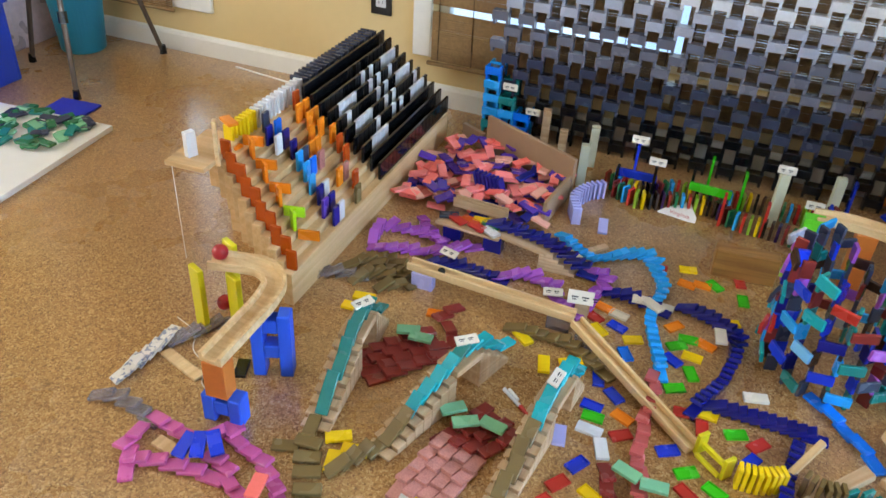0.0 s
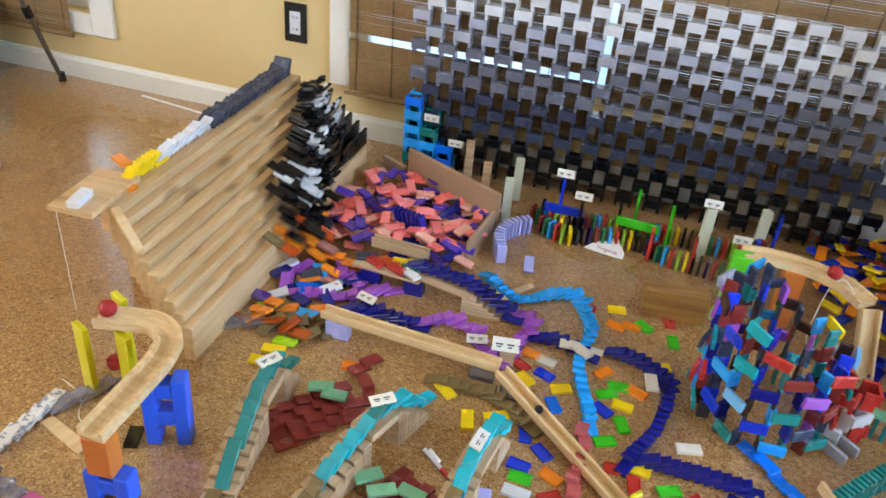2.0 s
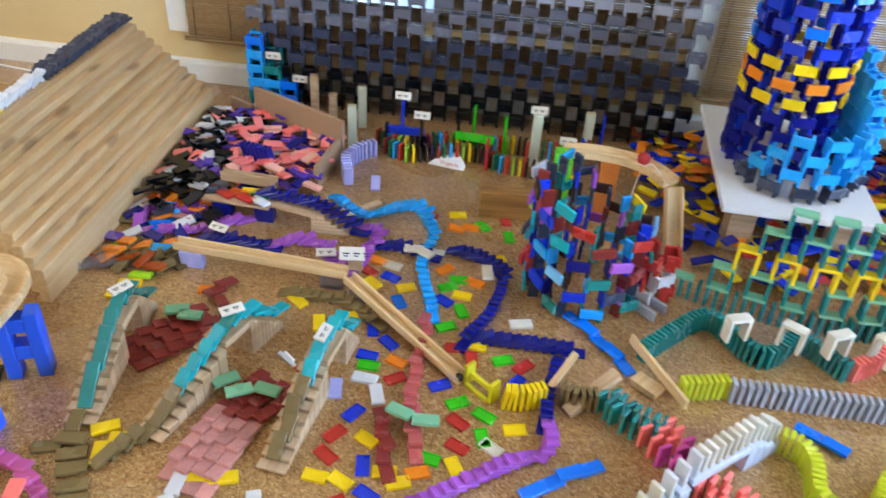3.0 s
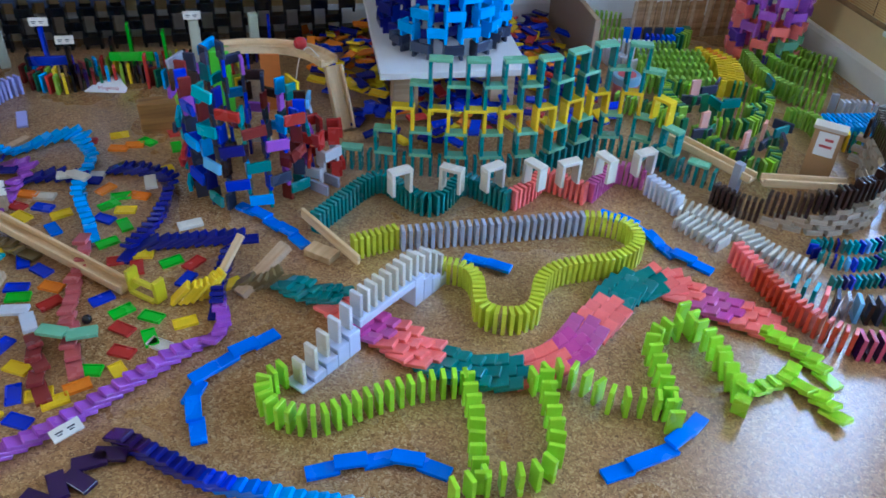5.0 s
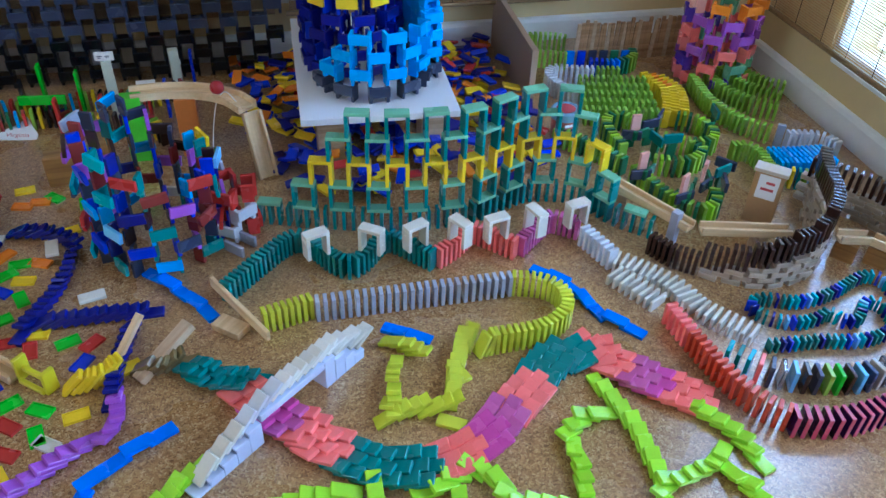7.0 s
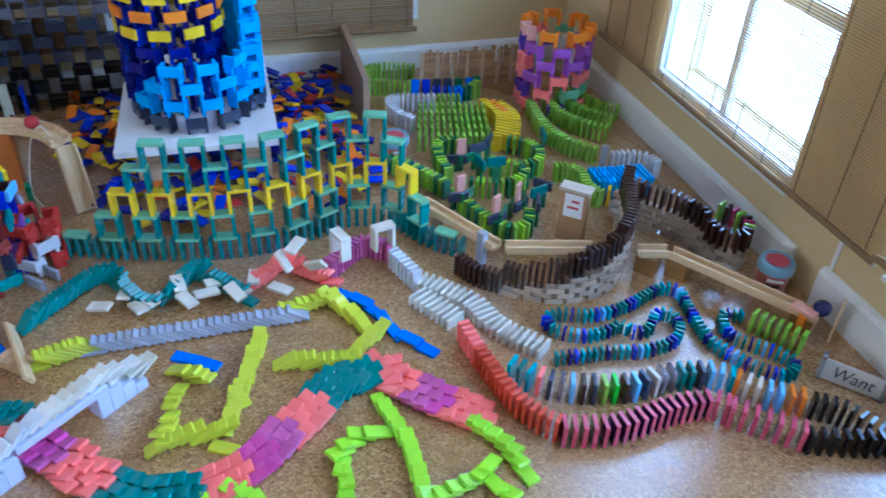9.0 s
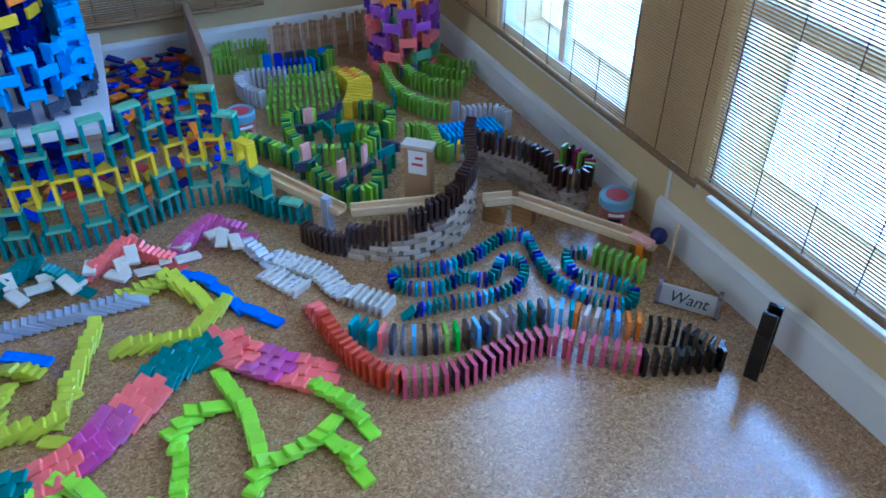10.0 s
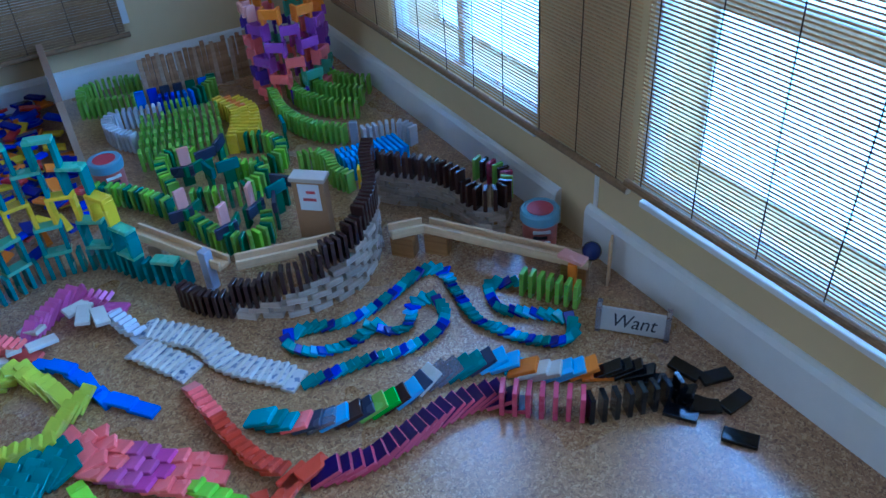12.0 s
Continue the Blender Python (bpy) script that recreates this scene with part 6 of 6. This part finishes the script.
ob.matrix_basis = pose(0.004, -0.012, 0.0046, 0, 0, -8)

# ---------------------------------------------------------------- middle: levers and small blocks
seesaw = tagged(block("plank_lever", (-0.092, -0.004, -0.011, 0.092, 0.004, 0.011), MAPLE), "pale wooden plank standing against the small lime row", "plank")
s0, s1 = pose(0.551, 0.955, 0.028, 0, 3, -59), pose(0.540, 0.945, 0.0165, 0, -4, -72) @ pose(0, 0, 0, 35, 0, 0)
seesaw.matrix_basis = s0
MOVES.append((seesaw, [(0, s0), (7.88, s0), (8.02, s1), (12.3, s1)]))
lying(0.533, 0.93, 50, MAPLE, "", "under a lever", size=(0.034, 0.015, 0.06))
for x, y, a in ((0.545, 1.15, 45), (0.57, 1.18, 45)):
    domino("silver", pose(x, y, 0, 0, 0, a) @ pose(0, 0, 0.0, 0, 90, 90) @ pose(-0.012, 0, -0.024), "silver grey domino standing on its long edge", "silver pieces")
wedge = tagged(block("wooden_wedge", (-0.062, -0.012, -0.008, 0.062, 0.012, 0.008), BEECH, m=pose(0.425, 0.868, 0.028, 0, -22, 40)), "beech slat tilted over a small gap", "slat")
tagged(block("wooden_wedge", (-0.055, -0.006, -0.006, 0.055, 0.006, 0.006), MAPLE, m=pose(0.362, 0.892, 0.035, 0, -35, 52)), "maple slat tilted against the navy line", "slat")
for pts in ([(0.265, 0.832), (0.300, 0.835), (0.335, 0.852)],):
    line(pts, "sun", "small yellow row", 0.011, (2.95, 3.1))
line([(0.372, 0.86), (0.40, 0.85), (0.43, 0.855)], "olive", "small olive row", 0.012, (3.1, 3.3))
fr = thing("yellow_gate", "yellow plastic gate at the track's foot", "gate", pose(0.222, 0.862, 0, 0, 0, -40))
block("bar", (-0.028, -0.004, 0.018, 0.028, 0.004, 0.028), YELB, fr)
block("bar", (-0.028, -0.016, 0, 0.028, -0.008, 0.008), YELB, fr)
for s in (-1, 1):
    block("post", (s * 0.032 - 0.004, -0.012, 0, s * 0.032 + 0.004, 0.012, 0.046), YELB, fr)
tag(0.145, 0.54, 0.03, 35, -70)
for x, y, a in ((0.142, 0.460, 20), (0.169, 0.464, 50), (0.178, 0.495, 100), (0.206, 0.504, 80), (0.12, 0.44, 60)):
    lying(x, y, a, "plum", "plum pieces", "on the cork floor", z=0.004)
decor([(0.80, 0.885), (0.84, 0.855), (0.875, 0.82)], "blue", "blue laid rows")
chalk = bmesh.new()
bmesh.ops.create_cone(chalk, cap_ends=True, segments=12, radius1=0.004, radius2=0.004, depth=0.03, matrix=pose(0, 0, 0.004, 0, 90, 0))
tagged(part("marker_cap", chalk, PAPER), "small white cap lying on the cork floor", "cap").matrix_basis = pose(-0.15, 0.875, 0, 0, 0, -40)
lying(-0.118, 1.432, -40, BEECH, "", "on the cork floor", size=(0.018, 0.008, 0.075))

# ---------------------------------------------------------------- far left
wbd = tagged(block("board", (-0.40, -0.45, 0, 0, 0, 0.016), BOARD, m=pose(-1.555, 1.425, 0, 0, 0, 4)), "white melamine board lying on the floor", "board")


def left_heap(r):
    return r.uniform(-1.86, -1.60), r.uniform(1.20, 1.40), 0.3
heap(60, left_heap, ["forest", "forest", "teal", "sage", "forest", "slate"], "dark green heap", "", 0.03, 17)
for o in LINES["dark green heap"].children:
    o.matrix_basis = Matrix.Translation((0, 0, 0.017)) @ o.matrix_basis
tagged(block("blue_pad", (-0.14, -0.07, 0, 0.0, 0.07, 0.006), material("blue_foam", srgb("1E2FB8"), 0.6, grain=0.05), m=pose(-1.69, 1.47, 0, 0, 0, 5)), "flat royal blue pad on the floor", "pad")
crate = thing("plastic_crate", "royal blue plastic storage crate on the floor", "crate", pose(-2.21, 1.44, 0))
CRATE = material("royal_crate_plastic", srgb("1B3FB4"), 0.4, grain=0.05)
for c in ((-0.15, -0.15, 0, 0.15, -0.14, 0.25), (-0.15, 0.14, 0, 0.15, 0.15, 0.25), (-0.15, -0.14, 0, -0.14, 0.14, 0.25), (0.14, -0.14, 0, 0.15, 0.14, 0.25)):
    block("side", c, CRATE, crate, bevel=0.002)
block("bottom", (-0.14, -0.14, 0.002, 0.14, 0.14, 0.01), CRATE, crate)
for c in ((-0.16, -0.16, 0.25, 0.16, -0.14, 0.262), (-0.16, 0.14, 0.25, 0.16, 0.16, 0.262), (0.14, -0.14, 0.25, 0.16, 0.14, 0.262)):
    block("rim", c, CRATE, crate, bevel=0.002)
bin_ = thing("waste_bin", "teal plastic waste bin by the wall", "bin", pose(-2.085, 1.90, 0))
bm = bmesh.new()
lathe(bm, [(0.072, 0), (0.076, 0.004), (0.094, 0.225), (0.090, 0.225), (0.073, 0.012), (0.001, 0.012)], 40)
part("body", bm, BINBLUE, bin_, smooth=False)
bm = bmesh.new()
lathe(bm, [(0.0945, 0.205), (0.099, 0.207), (0.101, 0.232), (0.098, 0.236), (0.090, 0.236), (0.089, 0.207)], 40)
part("rim", bm, BINBLUE, bin_)
tub = thing("storage_box", "clear plastic storage box with pink contents", "box", pose(-2.36, 1.86, 0))
block("body", (-0.12, -0.14, 0, 0.12, 0.14, 0.2), material("cloudy_clear_plastic", srgb("D8C8CC"), 0.3, clear=0.3, grain=0.2, size=12), tub, bevel=0.01)
block("lid", (-0.125, -0.145, 0.2005, 0.125, 0.145, 0.215), PLASTIC["white"], tub, bevel=0.004)
tri = thing("tripod", "grey metal tripod standing on spread legs", "tripod", pose(0, 0, 0))
apex = Vector((-1.95, 1.74, 1.0))
for x, y in ((-1.813, 1.990), (-1.796, 1.547), (-2.139, 1.715)):
    foot = Vector((x, y, 0.0))
    d = apex - foot
    bm = bmesh.new()
    bmesh.ops.create_cone(bm, cap_ends=True, segments=12, radius1=0.008, radius2=0.010, depth=d.length, matrix=Matrix.Translation((foot + apex) / 2) @ d.to_track_quat("Z", "Y").to_matrix().to_4x4())
    leg = part("leg", bm, STEEL, tri)
    bm = bmesh.new()
    bmesh.ops.create_cone(bm, cap_ends=True, segments=12, radius1=0.013, radius2=0.010, depth=0.03, matrix=Matrix.Translation((x, y, 0.015)))
    part("rubber_foot", bm, PLASTIC["black"], leg)
    bm = bmesh.new()
    bmesh.ops.create_cone(bm, cap_ends=True, segments=12, radius1=0.014, radius2=0.014, depth=0.035, matrix=Matrix.Translation(foot + d * 0.24) @ d.to_track_quat("Z", "Y").to_matrix().to_4x4())
    part("clamp", bm, PLASTIC["black"], leg)
tagged(block("white_strip", (-0.15, -0.004, 0, 0.15, 0.004, 0.004), PAPER, m=pose(-1.37, 1.98, 0, 0, 0, -8)), "thin white strip lying on the floor", "strip")


# a pen by the bridges and a loop of string by the curved run
def tube(pts, radius, name, mat, label, category):
    cu = bpy.data.curves.new(name, "CURVE")
    cu.dimensions, cu.bevel_depth, cu.bevel_resolution = "3D", radius, 2
    sp = cu.splines.new("POLY")
    p = smooth_path(pts)
    sp.points.add(len(p) - 1)
    for q, v in zip(sp.points, p):
        q.co = (*v, 1)
    tmp = bpy.data.objects.new(name, cu)
    me = bpy.data.meshes.new_from_object(tmp)
    bpy.data.objects.remove(tmp)
    me.materials.append(mat)
    for f in me.polygons:
        f.use_smooth = True
    return tagged(new(name, me), label, category)


pen = thing("pen", "white marker pen with a red cap on the floor", "pen", pose(-0.139, 0.858, 0.0045, 0, 0, -37))
for nm, x0, x1, rad, mat in (("barrel", -0.04, 0.012, 0.0042, PLASTIC["white"]), ("cap", 0.0125, 0.04, 0.0046, PLASTIC["red"])):
    bm = bmesh.new()
    bmesh.ops.create_cone(bm, cap_ends=True, segments=14, radius1=rad, radius2=rad * 0.9, depth=x1 - x0, matrix=pose((x0 + x1) / 2, 0, 0, 0, 90, 0))
    part(nm, bm, mat, pen)
tube([(0.575, 1.50, 0.152), (0.552, 1.525, 0.165), (0.53, 1.52, 0.14), (0.515, 1.49, 0.08), (0.512, 1.47, 0.03), (0.53, 1.45, 0.0015)], 0.0013, "string", STRING, "white string hanging in a loop from the marble run", "string")
tube([(-0.86, 0.80, 0.002), (-0.80, 0.775, 0.002), (-0.77, 0.73, 0.002), (-0.72, 0.70, 0.002), (-0.70, 0.66, 0.002), (-0.665, 0.64, 0.002)], 0.001, "string", STRING, "white string lying on the floor", "string")


def motions():
    for ob, rows in MOVES:
        walk(ob, rows)


motions()
